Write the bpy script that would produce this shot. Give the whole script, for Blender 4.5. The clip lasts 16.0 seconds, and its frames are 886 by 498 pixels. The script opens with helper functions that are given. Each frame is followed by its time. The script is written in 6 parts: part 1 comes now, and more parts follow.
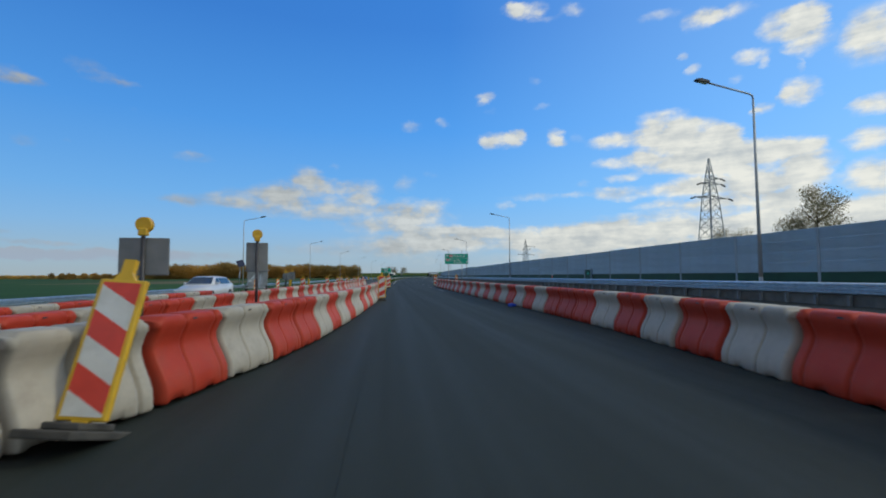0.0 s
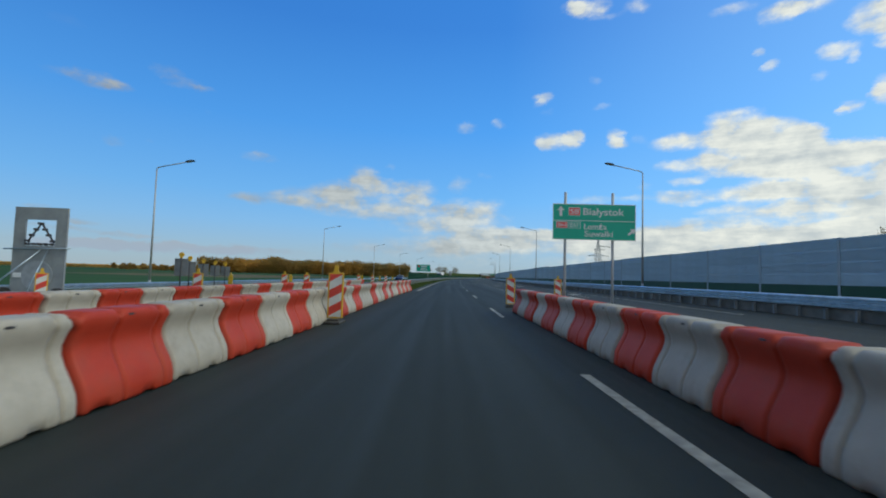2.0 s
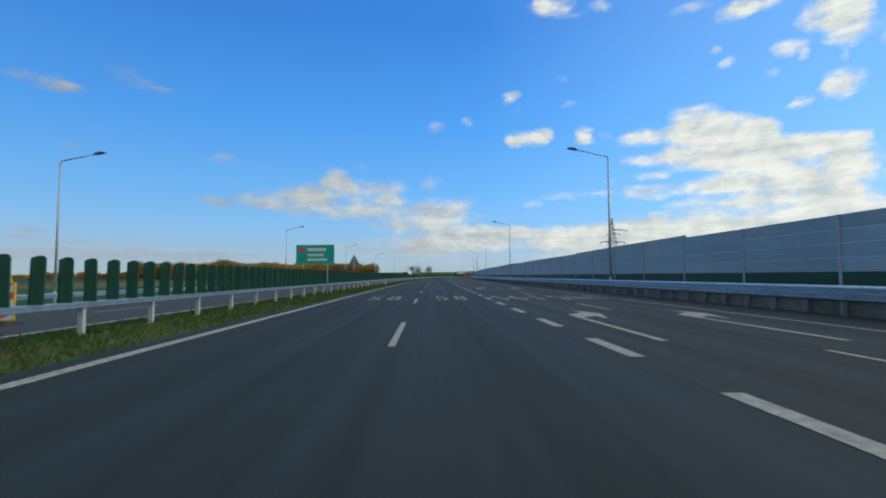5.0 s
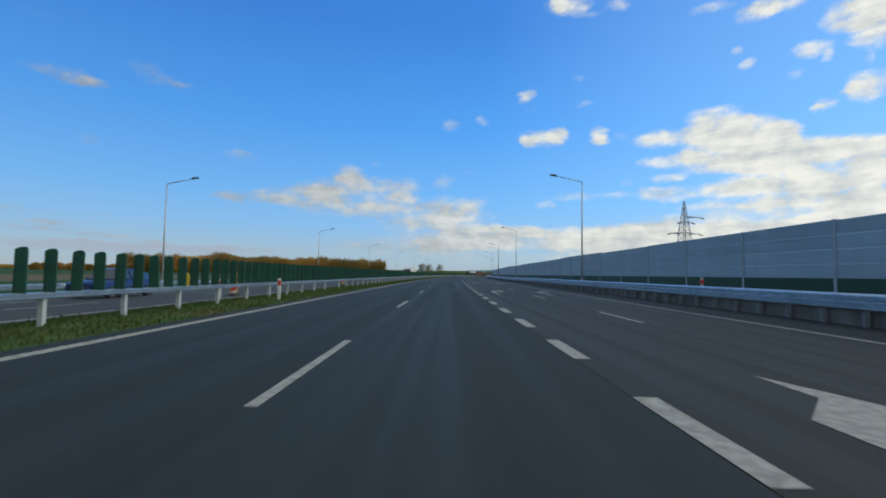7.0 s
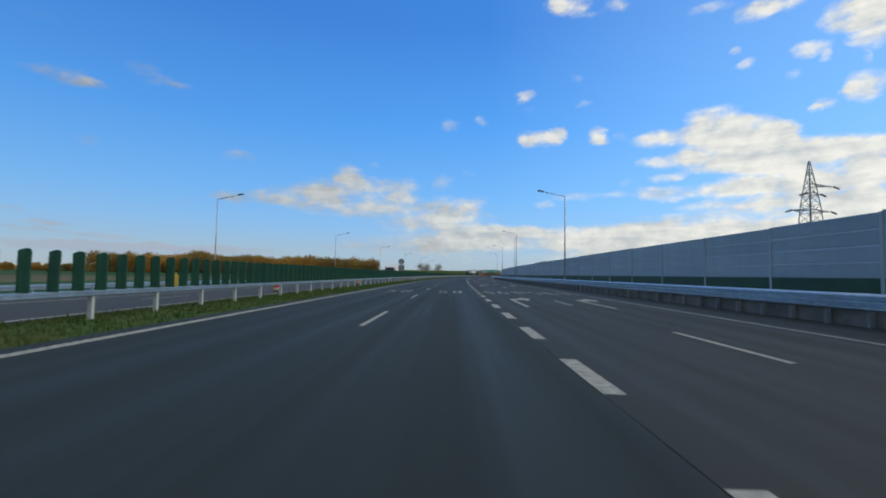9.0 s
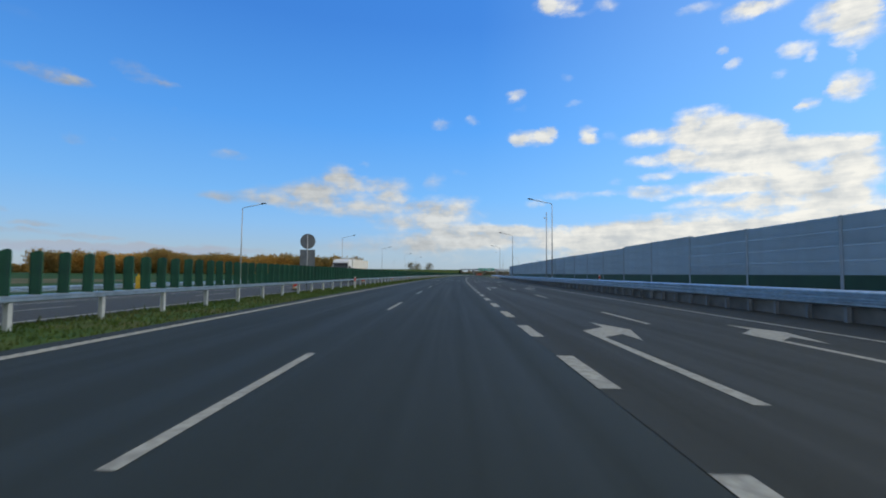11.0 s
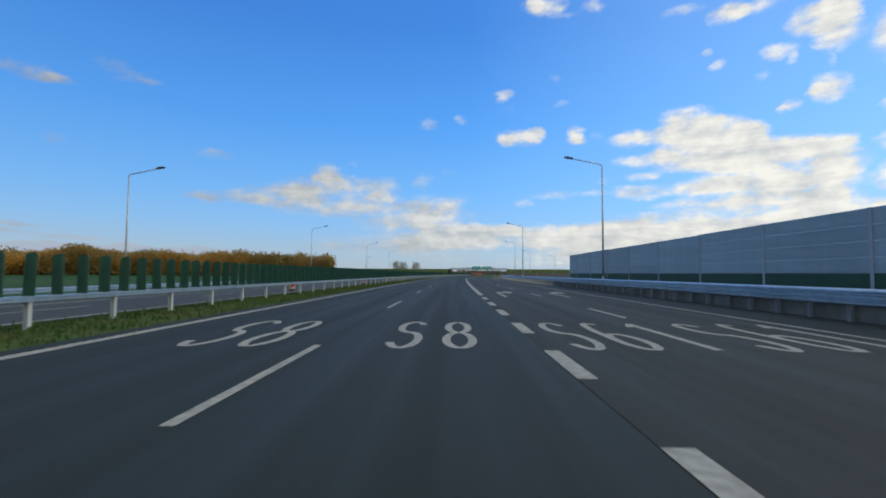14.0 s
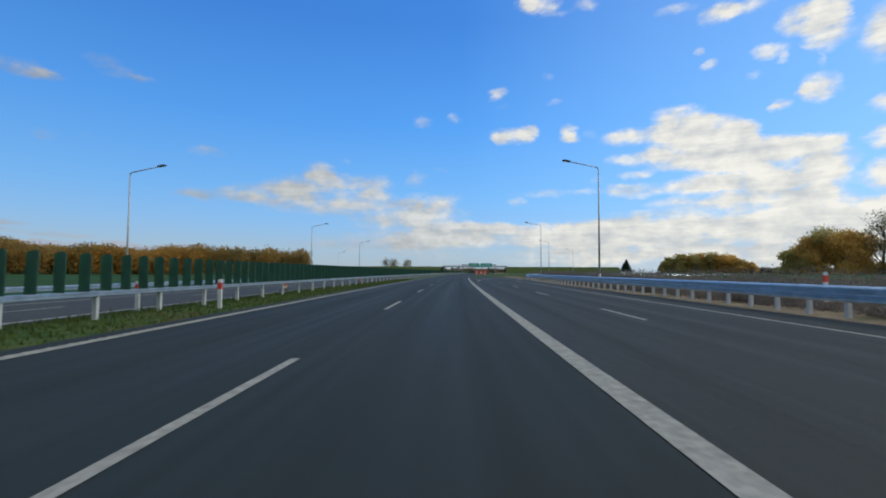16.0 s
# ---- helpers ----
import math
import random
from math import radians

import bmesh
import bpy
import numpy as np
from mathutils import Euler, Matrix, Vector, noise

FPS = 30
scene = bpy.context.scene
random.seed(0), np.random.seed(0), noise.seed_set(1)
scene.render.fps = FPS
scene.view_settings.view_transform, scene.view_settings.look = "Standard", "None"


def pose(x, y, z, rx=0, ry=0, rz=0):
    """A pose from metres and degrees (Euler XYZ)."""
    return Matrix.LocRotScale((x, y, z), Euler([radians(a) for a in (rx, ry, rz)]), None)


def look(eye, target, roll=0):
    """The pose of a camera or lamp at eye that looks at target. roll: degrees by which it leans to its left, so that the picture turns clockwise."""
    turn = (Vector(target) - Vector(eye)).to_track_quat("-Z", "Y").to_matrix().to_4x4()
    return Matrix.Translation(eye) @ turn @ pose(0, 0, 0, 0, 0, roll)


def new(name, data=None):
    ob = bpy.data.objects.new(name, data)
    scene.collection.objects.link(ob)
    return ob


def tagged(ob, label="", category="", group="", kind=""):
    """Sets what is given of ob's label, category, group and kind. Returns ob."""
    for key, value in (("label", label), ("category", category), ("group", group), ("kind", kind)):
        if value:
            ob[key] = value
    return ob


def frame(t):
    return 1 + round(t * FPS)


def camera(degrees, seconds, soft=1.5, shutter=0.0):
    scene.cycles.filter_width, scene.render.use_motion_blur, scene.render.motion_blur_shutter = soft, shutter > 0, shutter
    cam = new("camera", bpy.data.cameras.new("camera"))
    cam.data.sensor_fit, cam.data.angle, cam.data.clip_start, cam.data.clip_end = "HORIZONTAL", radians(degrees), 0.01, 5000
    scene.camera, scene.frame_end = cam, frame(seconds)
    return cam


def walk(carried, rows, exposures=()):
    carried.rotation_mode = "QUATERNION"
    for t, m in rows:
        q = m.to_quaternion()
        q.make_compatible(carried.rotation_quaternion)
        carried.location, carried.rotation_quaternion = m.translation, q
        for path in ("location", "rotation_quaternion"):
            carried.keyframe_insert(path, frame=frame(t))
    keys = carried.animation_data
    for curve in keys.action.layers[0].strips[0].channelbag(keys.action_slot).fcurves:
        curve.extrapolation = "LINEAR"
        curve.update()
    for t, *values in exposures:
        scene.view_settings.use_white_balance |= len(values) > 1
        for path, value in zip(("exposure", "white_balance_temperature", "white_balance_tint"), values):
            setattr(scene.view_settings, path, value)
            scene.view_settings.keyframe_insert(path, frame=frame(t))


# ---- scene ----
cam = camera(87.53, 16.0, soft=1.9, shutter=0.06)
PATH = [
    (0.0, pose(-4.228, 0.001, 1.170, 93.319, 0.279, -7.010)),
    (0.5, pose(-3.236, 8.339, 1.170, 93.360, -0.690, -5.382)),
    (1.0, pose(-2.444, 16.871, 1.170, 93.371, -1.388, -3.439)),
    (1.5, pose(-1.877, 25.103, 1.170, 93.378, -1.710, -1.635)),
    (2.0, pose(-1.585, 33.804, 1.170, 93.369, -1.640, -0.635)),
    (2.5, pose(-1.313, 42.346, 1.170, 93.353, -1.345, -0.506)),
    (3.0, pose(-0.978, 51.428, 1.170, 93.295, -0.899, -1.519)),
    (3.5, pose(-0.440, 60.105, 1.170, 93.320, -0.643, -2.912)),
    (4.0, pose(0.371, 69.304, 1.170, 93.330, -0.139, -3.938)),
    (4.2, pose(0.688, 73.069, 1.170, 93.330, -0.027, -3.699)),
    (4.7, pose(1.495, 82.278, 1.170, 93.319, 0.215, -3.914)),
    (5.2, pose(2.254, 91.522, 1.170, 93.278, 0.143, -3.631)),
    (5.8, pose(3.083, 102.945, 1.170, 93.215, -0.189, -3.037)),
    (6.3, pose(3.697, 112.975, 1.170, 93.169, -0.531, -2.670)),
    (6.5, pose(3.917, 117.030, 1.170, 93.131, -0.794, -2.583)),
    (7.0, pose(4.544, 127.443, 1.170, 93.116, -0.990, -2.385)),
    (7.5, pose(5.129, 137.269, 1.170, 93.097, -0.960, -2.353)),
    (8.0, pose(5.769, 147.968, 1.170, 93.065, -1.030, -2.592)),
    (8.5, pose(6.376, 158.108, 1.170, 93.089, -1.000, -2.630)),
    (9.0, pose(7.096, 169.056, 1.170, 93.131, -0.914, -2.496)),
    (9.2, pose(7.366, 173.400, 1.170, 93.062, -0.986, -2.540)),
    (9.7, pose(8.085, 184.171, 1.170, 93.052, -0.924, -2.630)),
    (10.2, pose(8.803, 194.844, 1.170, 93.053, -0.797, -2.940)),
    (10.8, pose(9.738, 207.948, 1.170, 93.057, -0.633, -3.423)),
    (11.3, pose(10.649, 219.469, 1.170, 93.053, -0.552, -3.765)),
    (11.5, pose(11.040, 224.142, 1.170, 93.041, -0.523, -3.969)),
    (12.0, pose(12.091, 236.131, 1.170, 93.038, -0.500, -4.139)),
    (12.5, pose(13.083, 247.394, 1.170, 93.031, -0.493, -4.386)),
    (13.0, pose(14.231, 259.549, 1.170, 93.031, -0.477, -4.519)),
    (13.5, pose(15.340, 270.996, 1.170, 93.017, -0.468, -4.613)),
    (14.0, pose(16.592, 283.361, 1.170, 93.035, -0.356, -4.911)),
    (14.5, pose(17.837, 295.079, 1.170, 93.001, -0.270, -4.980)),
    (15.0, pose(19.179, 307.821, 1.170, 93.022, -0.464, -5.165)),
    (15.5, pose(20.567, 320.187, 1.170, 92.964, -0.422, -5.456)),
    (16.0, pose(22.005, 332.361, 1.170, 92.799, -0.310, -5.711)),
]

walk(cam, PATH, exposures=((0.0, -0.07, 6350, 4), (2.0, 0.0, 6280, 1), (3.0, 0.06, 6290, 2), (4.2, 0.06, 6290, 2), (7.0, 0.04, 6390, 4), (9.0, 0.05, 6430, 6), (12.0, 0.10, 6470, 7), (13.5, 0.10, 6470, 7), (16.0, 0.06, 6470, 7)))

# ---- light ----
SUN_AZ, SUN_EL = radians(98.0), radians(32.0)
# clouds: bearing, height, half width, half height in degrees, density
CUMULUS_TOP = [
    (33.1, 16.2, 2.7, 1.5, 1.00),
    (36.3, 14.8, 2.9, 1.6, 1.00),
    (39.0, 14.1, 1.6, 1.3, 0.95),
    (28.9, 15.4, 3.8, 0.8, 0.90),
    (34.5, 13.6, 4.3, 1.3, 1.00),
    (38.2, 12.5, 3.7, 1.3, 1.00),
    (41.7, 12.6, 3.0, 0.9, 0.95),
    (44.7, 12.6, 2.3, 0.7, 0.90),
    (45.8, 11.0, 1.9, 1.5, 1.00),
    (28.8, 12.9, 3.1, 0.6, 0.80),
    (34.7, 12.0, 4.0, 0.8, 0.95),
    (40.4, 10.8, 5.3, 0.9, 0.90),
]
CUMULUS_BASE = [
    (28.5, 11.2, 1.9, 0.4, 0.60),
    (27.8, 9.3, 2.6, 0.8, 0.90),
    (34.2, 9.5, 3.4, 0.8, 1.00),
    (39.5, 9.3, 4.0, 0.9, 1.00),
    (44.1, 9.0, 3.2, 1.1, 1.00),
    (34.7, 7.7, 4.5, 0.6, 0.75),
    (40.3, 7.5, 4.8, 0.8, 0.90),
    (44.8, 6.5, 3.1, 1.5, 0.95),
    (32.1, 6.5, 6.4, 0.5, 0.60),
    (39.4, 5.6, 6.3, 0.7, 0.70),
    (50.8, 21.0, 2.3, 2.1, 1.00),
    (50.7, 15.1, 1.6, 0.8, 0.85),
    (50.4, 12.2, 1.9, 0.8, 0.90),
    (50.5, 8.8, 2.2, 1.7, 1.00),
    (50.4, 5.7, 2.2, 1.2, 0.90),
]
HIGH_TUFTS = [
    (44.1, 23.8, 1.8, 1.2, 0.90),
    (46.0, 22.1, 1.7, 1.3, 0.95),
    (46.3, 24.0, 1.5, 1.1, 1.00),
    (37.0, 26.2, 1.8, 0.8, 0.80),
    (39.5, 26.1, 2.1, 0.5, 0.60),
    (32.9, 27.5, 2.1, 0.4, 0.40),
    (17.7, 30.1, 2.3, 0.6, 0.75),
    (16.0, 30.5, 1.4, 0.5, 0.60),
    (19.8, 29.1, 1.7, 0.3, 0.35),
    (23.3, 29.6, 1.6, 0.5, 0.50),
    (41.5, 21.6, 1.5, 0.6, 0.70),
    (42.7, 20.8, 0.6, 0.4, 0.50),
    (35.1, 23.2, 0.5, 0.3, 0.50),
    (36.1, 21.7, 0.7, 0.5, 0.65),
    (45.4, 19.8, 0.3, 0.5, 0.45),
    (45.3, 17.6, 1.5, 1.0, 0.90),
    (44.2, 17.7, 0.6, 0.4, 0.50),
    (42.5, 16.8, 0.9, 0.4, 0.60),
]
FAIR_PUFFS = [
    (41.8, 16.5, 0.5, 0.3, 0.40),
    (40.2, 19.9, 0.8, 0.3, 0.35),
    (12.7, 21.3, 1.2, 0.5, 0.60),
    (12.0, 20.7, 0.8, 0.3, 0.35),
    (13.2, 19.6, 0.6, 0.4, 0.20),
    (18.7, 22.8, 0.8, 0.4, 0.25),
    (19.5, 20.0, 0.9, 0.3, 0.30),
    (3.2, 18.1, 1.4, 0.5, 0.55),
    (7.0, 18.5, 0.8, 0.4, 0.40),
    (14.5, 16.4, 2.6, 0.8, 0.85),
    (16.1, 16.7, 1.3, 0.6, 0.60),
    (12.7, 16.2, 1.0, 0.5, 0.50),
    (20.8, 16.4, 1.1, 0.7, 0.80),
    (21.7, 15.9, 0.8, 0.4, 0.45),
    (14.7, 8.6, 1.1, 0.4, 0.50),
    (5.4, 12.4, 1.0, 0.4, 0.30),
    (23.5, 16.0, 0.7, 0.4, 0.20),
]
WEST_BANK = [
    (-9.4, 11.9, 1.7, 1.0, 0.84),
    (-10.6, 10.0, 4.1, 1.3, 0.90),
    (-6.5, 10.9, 2.4, 0.8, 0.73),
    (-14.5, 9.0, 4.2, 1.2, 0.78),
    (-20.1, 8.4, 3.7, 0.7, 0.62),
    (-23.1, 8.5, 1.8, 0.4, 0.39),
    (-9.1, 7.7, 6.3, 0.8, 0.78),
    (-3.0, 10.4, 2.3, 1.3, 0.84),
    (-3.7, 8.6, 3.7, 1.0, 0.73),
    (2.3, 11.2, 1.2, 0.9, 0.50),
    (3.4, 8.1, 3.7, 1.3, 0.67),
    (4.8, 6.6, 3.7, 1.5, 0.62),
    (6.2, 8.8, 1.9, 0.9, 0.45),
    (1.3, 7.6, 3.0, 1.0, 0.62),
    (-0.8, 6.3, 4.5, 0.7, 0.34),
    (1.3, 5.2, 4.5, 0.7, 0.39),
    (2.7, 3.9, 4.5, 0.9, 0.45),
    (-6.2, 13.3, 0.5, 0.4, 0.28),
]
FAR_WISPS = [
    (-21.8, 13.0, 2.1, 0.4, 0.40),
    (-21.5, 13.4, 0.7, 0.3, 0.30),
    (-35.7, 12.5, 0.8, 0.5, 0.42),
    (-32.5, 13.1, 0.3, 0.2, 0.20),
    (-37.3, 18.0, 2.6, 0.6, 0.50),
    (-35.6, 17.8, 1.3, 0.4, 0.40),
    (-39.6, 18.0, 2.0, 0.3, 0.28),
    (-31.3, 20.3, 1.4, 0.5, 0.34),
    (-29.6, 19.5, 1.8, 0.5, 0.45),
    (-27.9, 19.2, 1.1, 0.3, 0.42),
    (-27.3, 17.0, 0.5, 0.3, 0.12),
    (-39.9, 22.5, 1.6, 0.4, 0.12),
    (-10.4, 3.1, 7.3, 0.4, 0.25),
]
LOW_BANDS = [
    (-38.1, 4.3, 1.8, 0.2, 0.69),
    (-39.3, 3.6, 2.7, 0.2, 0.50),
    (-33.9, 3.3, 2.7, 0.2, 0.69),
    (-37.6, 2.3, 5.8, 0.4, 0.96),
    (-30.8, 2.2, 7.4, 0.5, 0.92),
    (-22.8, 2.4, 6.9, 0.4, 0.73),
    (-40.9, 5.5, 1.1, 0.2, 0.46),
    (10.4, 5.4, 4.8, 0.6, 0.52),
    (17.1, 5.2, 5.9, 0.6, 0.63),
    (23.5, 5.6, 4.9, 0.6, 0.69),
    (14.5, 4.0, 9.3, 0.8, 0.69),
    (24.7, 4.0, 7.2, 0.7, 0.75),
    (17.8, 9.5, 3.9, 0.3, 0.34),
    (23.2, 9.5, 1.5, 0.3, 0.40),
    (24.1, 10.8, 0.9, 0.4, 0.29),
    (29.3, 5.5, 6.7, 0.6, 0.63),
    (-4.0, 3.4, 7.0, 1.2, 0.42),
    (5.0, 3.2, 6.0, 1.5, 0.55),
    (8.5, 5.0, 5.0, 1.0, 0.50),
    (-2.0, 6.3, 5.0, 0.9, 0.40),
]

EAST_DECK = [
    (21.2, 3.9, 6.2, 1.2, 0.70),
    (28.7, 5.0, 5.4, 0.8, 0.85),
    (35.4, 4.5, 6.4, 1.0, 0.85),
    (42.8, 4.7, 6.3, 1.3, 0.95),
    (46.9, 2.9, 5.6, 1.5, 0.90),
    (29.8, 2.7, 9.3, 1.0, 0.75),
    (38.9, 2.2, 7.9, 0.9, 0.80),
    (20.5, 1.8, 7.8, 0.9, 0.60),
    (32.6, 1.0, 11.1, 0.8, 0.60),
    (44.8, 0.8, 6.3, 0.7, 0.60),
    (48.7, 5.4, 3.0, 1.2, 0.90),
]


def sky_world():
    w = bpy.data.worlds.new("sky")
    scene.world = w
    w.use_nodes = True
    nt = w.node_tree
    nt.nodes.clear()
    N, Lk = nt.nodes, nt.links

    def put(v, socket):
        if isinstance(v, (int, float, tuple)):
            socket.default_value = v
        else:
            Lk.new(v, socket)

    def math_node(op, a, b=None, c=None, clamp=False):
        n = N.new("ShaderNodeMath")
        n.operation, n.use_clamp = op, clamp
        for k, v in enumerate((a, b, c)):
            if v is not None:
                put(v, n.inputs[k])
        return n.outputs[0]

    def vector_node(op, a, b=None, c=None):
        n = N.new("ShaderNodeVectorMath")
        n.operation = op
        for k, v in enumerate((a, b, c)):
            if v is not None:
                put(v, n.inputs[k])
        return n.outputs["Value"] if op == "DOT_PRODUCT" else n.outputs[0]

    def span(v, a, b, lo=0.0, hi=1.0):
        n = N.new("ShaderNodeMapRange")
        n.interpolation_type = "SMOOTHSTEP"
        put(v, n.inputs["Value"])
        n.inputs["From Min"].default_value, n.inputs["From Max"].default_value = a, b
        n.inputs["To Min"].default_value, n.inputs["To Max"].default_value = lo, hi
        return n.outputs[0]

    def blend(f, a, b):
        n = N.new("ShaderNodeMix")
        n.data_type = "RGBA"
        put(f, n.inputs["Factor"])
        for v, name in ((a, "A"), (b, "B")):
            put((*v, 1.0) if isinstance(v, tuple) else v, n.inputs[name])
        return n.outputs["Result"]

    sky = N.new("ShaderNodeTexSky")
    sky.sky_type = "NISHITA"
    sky.sun_disc = False
    sky.sun_elevation, sky.sun_rotation = SUN_EL, SUN_AZ
    sky.altitude, sky.air_density, sky.dust_density, sky.ozone_density = 120, 1.0, 0.35, 2.2
    co = N.new("ShaderNodeTexCoord")
    sep = N.new("ShaderNodeSeparateXYZ")
    Lk.new(co.outputs["Generated"], sep.inputs[0])
    az = math_node("ARCTAN2", sep.outputs[0], sep.outputs[1])
    el = math_node("ARCSINE", sep.outputs[2])
    flat = N.new("ShaderNodeCombineXYZ")
    Lk.new(az, flat.inputs[0])
    Lk.new(el, flat.inputs[1])

    def noise_at(scale, detail, rough, shift, squash=1.6):
        n = N.new("ShaderNodeTexNoise")
        n.inputs["Scale"].default_value = scale
        n.inputs["Detail"].default_value = detail
        n.inputs["Roughness"].default_value = rough
        Lk.new(vector_node("MULTIPLY_ADD", flat.outputs[0], (1.0, squash, 0.0), shift), n.inputs["Vector"])
        return n

    warp = noise_at(22.0, 5, 0.62, (8.4, 2.1, 0.0))
    bend = vector_node("MULTIPLY_ADD", warp.outputs["Color"], (0.046, 0.024, 0.0), (-0.023, -0.012, 0.0))
    pos = vector_node("ADD", flat.outputs[0], bend)
    total = None
    for a, e, w_, h_, d_ in CUMULUS_TOP + CUMULUS_BASE + HIGH_TUFTS + FAIR_PUFFS + WEST_BANK + FAR_WISPS + LOW_BANDS + EAST_DECK:
        kx, ky = 1 / radians(w_ * 1.35), 1 / radians(h_ * 1.35 + 0.12)
        q = vector_node("MULTIPLY_ADD", pos, (kx, ky, 0.0), (-radians(a) * kx, -radians(e) * ky, 0.0))
        f = math_node("MULTIPLY_ADD", vector_node("DOT_PRODUCT", q, q), -d_, d_, clamp=True)
        total = f if total is None else math_node("ADD", total, f)
    # thinner cloud on the side away from the sun
    veil = math_node("MULTIPLY", span(az, radians(4), radians(20), 0.20, 0.0), math_node("MULTIPLY", span(el, 0.09, 0.13), span(el, 0.24, 0.30, 1.0, 0.0)))
    total = math_node("MULTIPLY", total, math_node("SUBTRACT", 1.0, veil))
    # broken cloud added overhead and behind, out of view, to whiten the fill light
    broad = noise_at(3.2, 6, 0.6, (21.0, 14.7, 0.0))
    high = math_node("MULTIPLY", math_node("SUBTRACT", math_node("ABSOLUTE", el), 0.56), 5.0, clamp=True)
    high = math_node("MULTIPLY", math_node("MAXIMUM", high, span(math_node("ABSOLUTE", az), radians(62), radians(85))), 1.55)
    total = math_node("ADD", total, math_node("MULTIPLY", span(broad.outputs["Fac"], 0.36, 0.58), high))
    fine = noise_at(24.0, 7, 0.56, (3.1, 2.2, 0.0), 1.45)
    above = noise_at(24.0, 7, 0.56, (3.13, 2.2 + 0.030, 0.0), 1.45)
    ragged = math_node("MULTIPLY_ADD", span(fine.outputs["Fac"], 0.22, 0.78), 1.0, 0.48)
    alpha = span(math_node("MULTIPLY", total, ragged), 0.03, 1.05, 0.0, 0.97)
    # relief: sides that face up and towards the sun are lighter; long grey streaks under the decks
    relief = math_node("MULTIPLY_ADD", math_node("SUBTRACT", fine.outputs["Fac"], above.outputs["Fac"]), 1.6, 0.66)
    streak = noise_at(7.0, 5, 0.6, (14.2, 9.9, 0.0), 6.5)
    lit = math_node("ADD", relief, math_node("MULTIPLY_ADD", streak.outputs["Fac"], 2.3, -1.2))
    lit = math_node("SUBTRACT", lit, span(el, 0.03, 0.14, 0.26, 0.0), clamp=True)
    white = blend(lit, (0.58, 0.595, 0.61), blend(span(az, radians(0), radians(28)), (0.86, 0.87, 0.875), (0.92, 0.88, 0.81)))
    # away from the sun and low down the cloud is greyer
    side = span(az, radians(-50), radians(40), 0.46, 0.985)
    low = math_node("MULTIPLY", span(el, 0.03, 0.12, 1.0, 0.0), span(az, radians(-22), radians(6), 1.0, 0.0))
    white = blend(low, white, (0.52, 0.60, 0.75))
    cloud = N.new("ShaderNodeBackground")
    put(white, cloud.inputs["Color"])
    put(math_node("MULTIPLY_ADD", math_node("SUBTRACT", 0.72, side), low, side), cloud.inputs["Strength"])
    clear = N.new("ShaderNodeValToRGB")
    stops = ((0.0, (0.355, 0.445, 0.555)), (0.045, (0.325, 0.475, 0.665)), (0.10, (0.238, 0.490, 0.870)), (0.16, (0.168, 0.462, 0.945)), (0.30, (0.085, 0.355, 0.930)), (0.48, (0.046, 0.235, 0.760)), (1.0, (0.02, 0.16, 0.62)))
    while len(clear.color_ramp.elements) < len(stops):
        clear.color_ramp.elements.new(0.5)
    for st_, (p_, c_) in zip(clear.color_ramp.elements, stops):
        st_.position, st_.color = p_, (*c_, 1)
    Lk.new(sep.outputs[2], clear.inputs[0])
    dim = N.new("ShaderNodeVectorMath")
    dim.operation = "SCALE"
    dim.inputs["Scale"].default_value = 0.075
    Lk.new(sky.outputs[0], dim.inputs[0])
    air = blend(0.77, dim.outputs[0], clear.outputs[0])
    # the clear sky is paler towards the sun
    toward = math_node("COSINE", math_node("SUBTRACT", az, SUN_AZ))
    air = blend(math_node("MULTIPLY", toward, 0.50, clamp=True), air, (0.345, 0.585, 0.90))
    open_sky = N.new("ShaderNodeBackground")
    put(air, open_sky.inputs["Color"])
    put(math_node("MULTIPLY_ADD", toward, 0.20, 1.14), open_sky.inputs["Strength"])
    mix, out = N.new("ShaderNodeMixShader"), N.new("ShaderNodeOutputWorld")
    put(alpha, mix.inputs[0])
    Lk.new(open_sky.outputs[0], mix.inputs[1])
    Lk.new(cloud.outputs[0], mix.inputs[2])
    Lk.new(mix.outputs[0], out.inputs[0])


sky_world()
sun = new("sun", bpy.data.lights.new("sun", "SUN"))
sun.data.energy, sun.data.angle, sun.data.color = 1.15, radians(14.0), (1.0, 0.92, 0.76)
sun.matrix_world = look((200 * math.sin(SUN_AZ) * math.cos(SUN_EL), 200 * math.cos(SUN_AZ) * math.cos(SUN_EL), 200 * math.sin(SUN_EL)), (0, 0, 0))


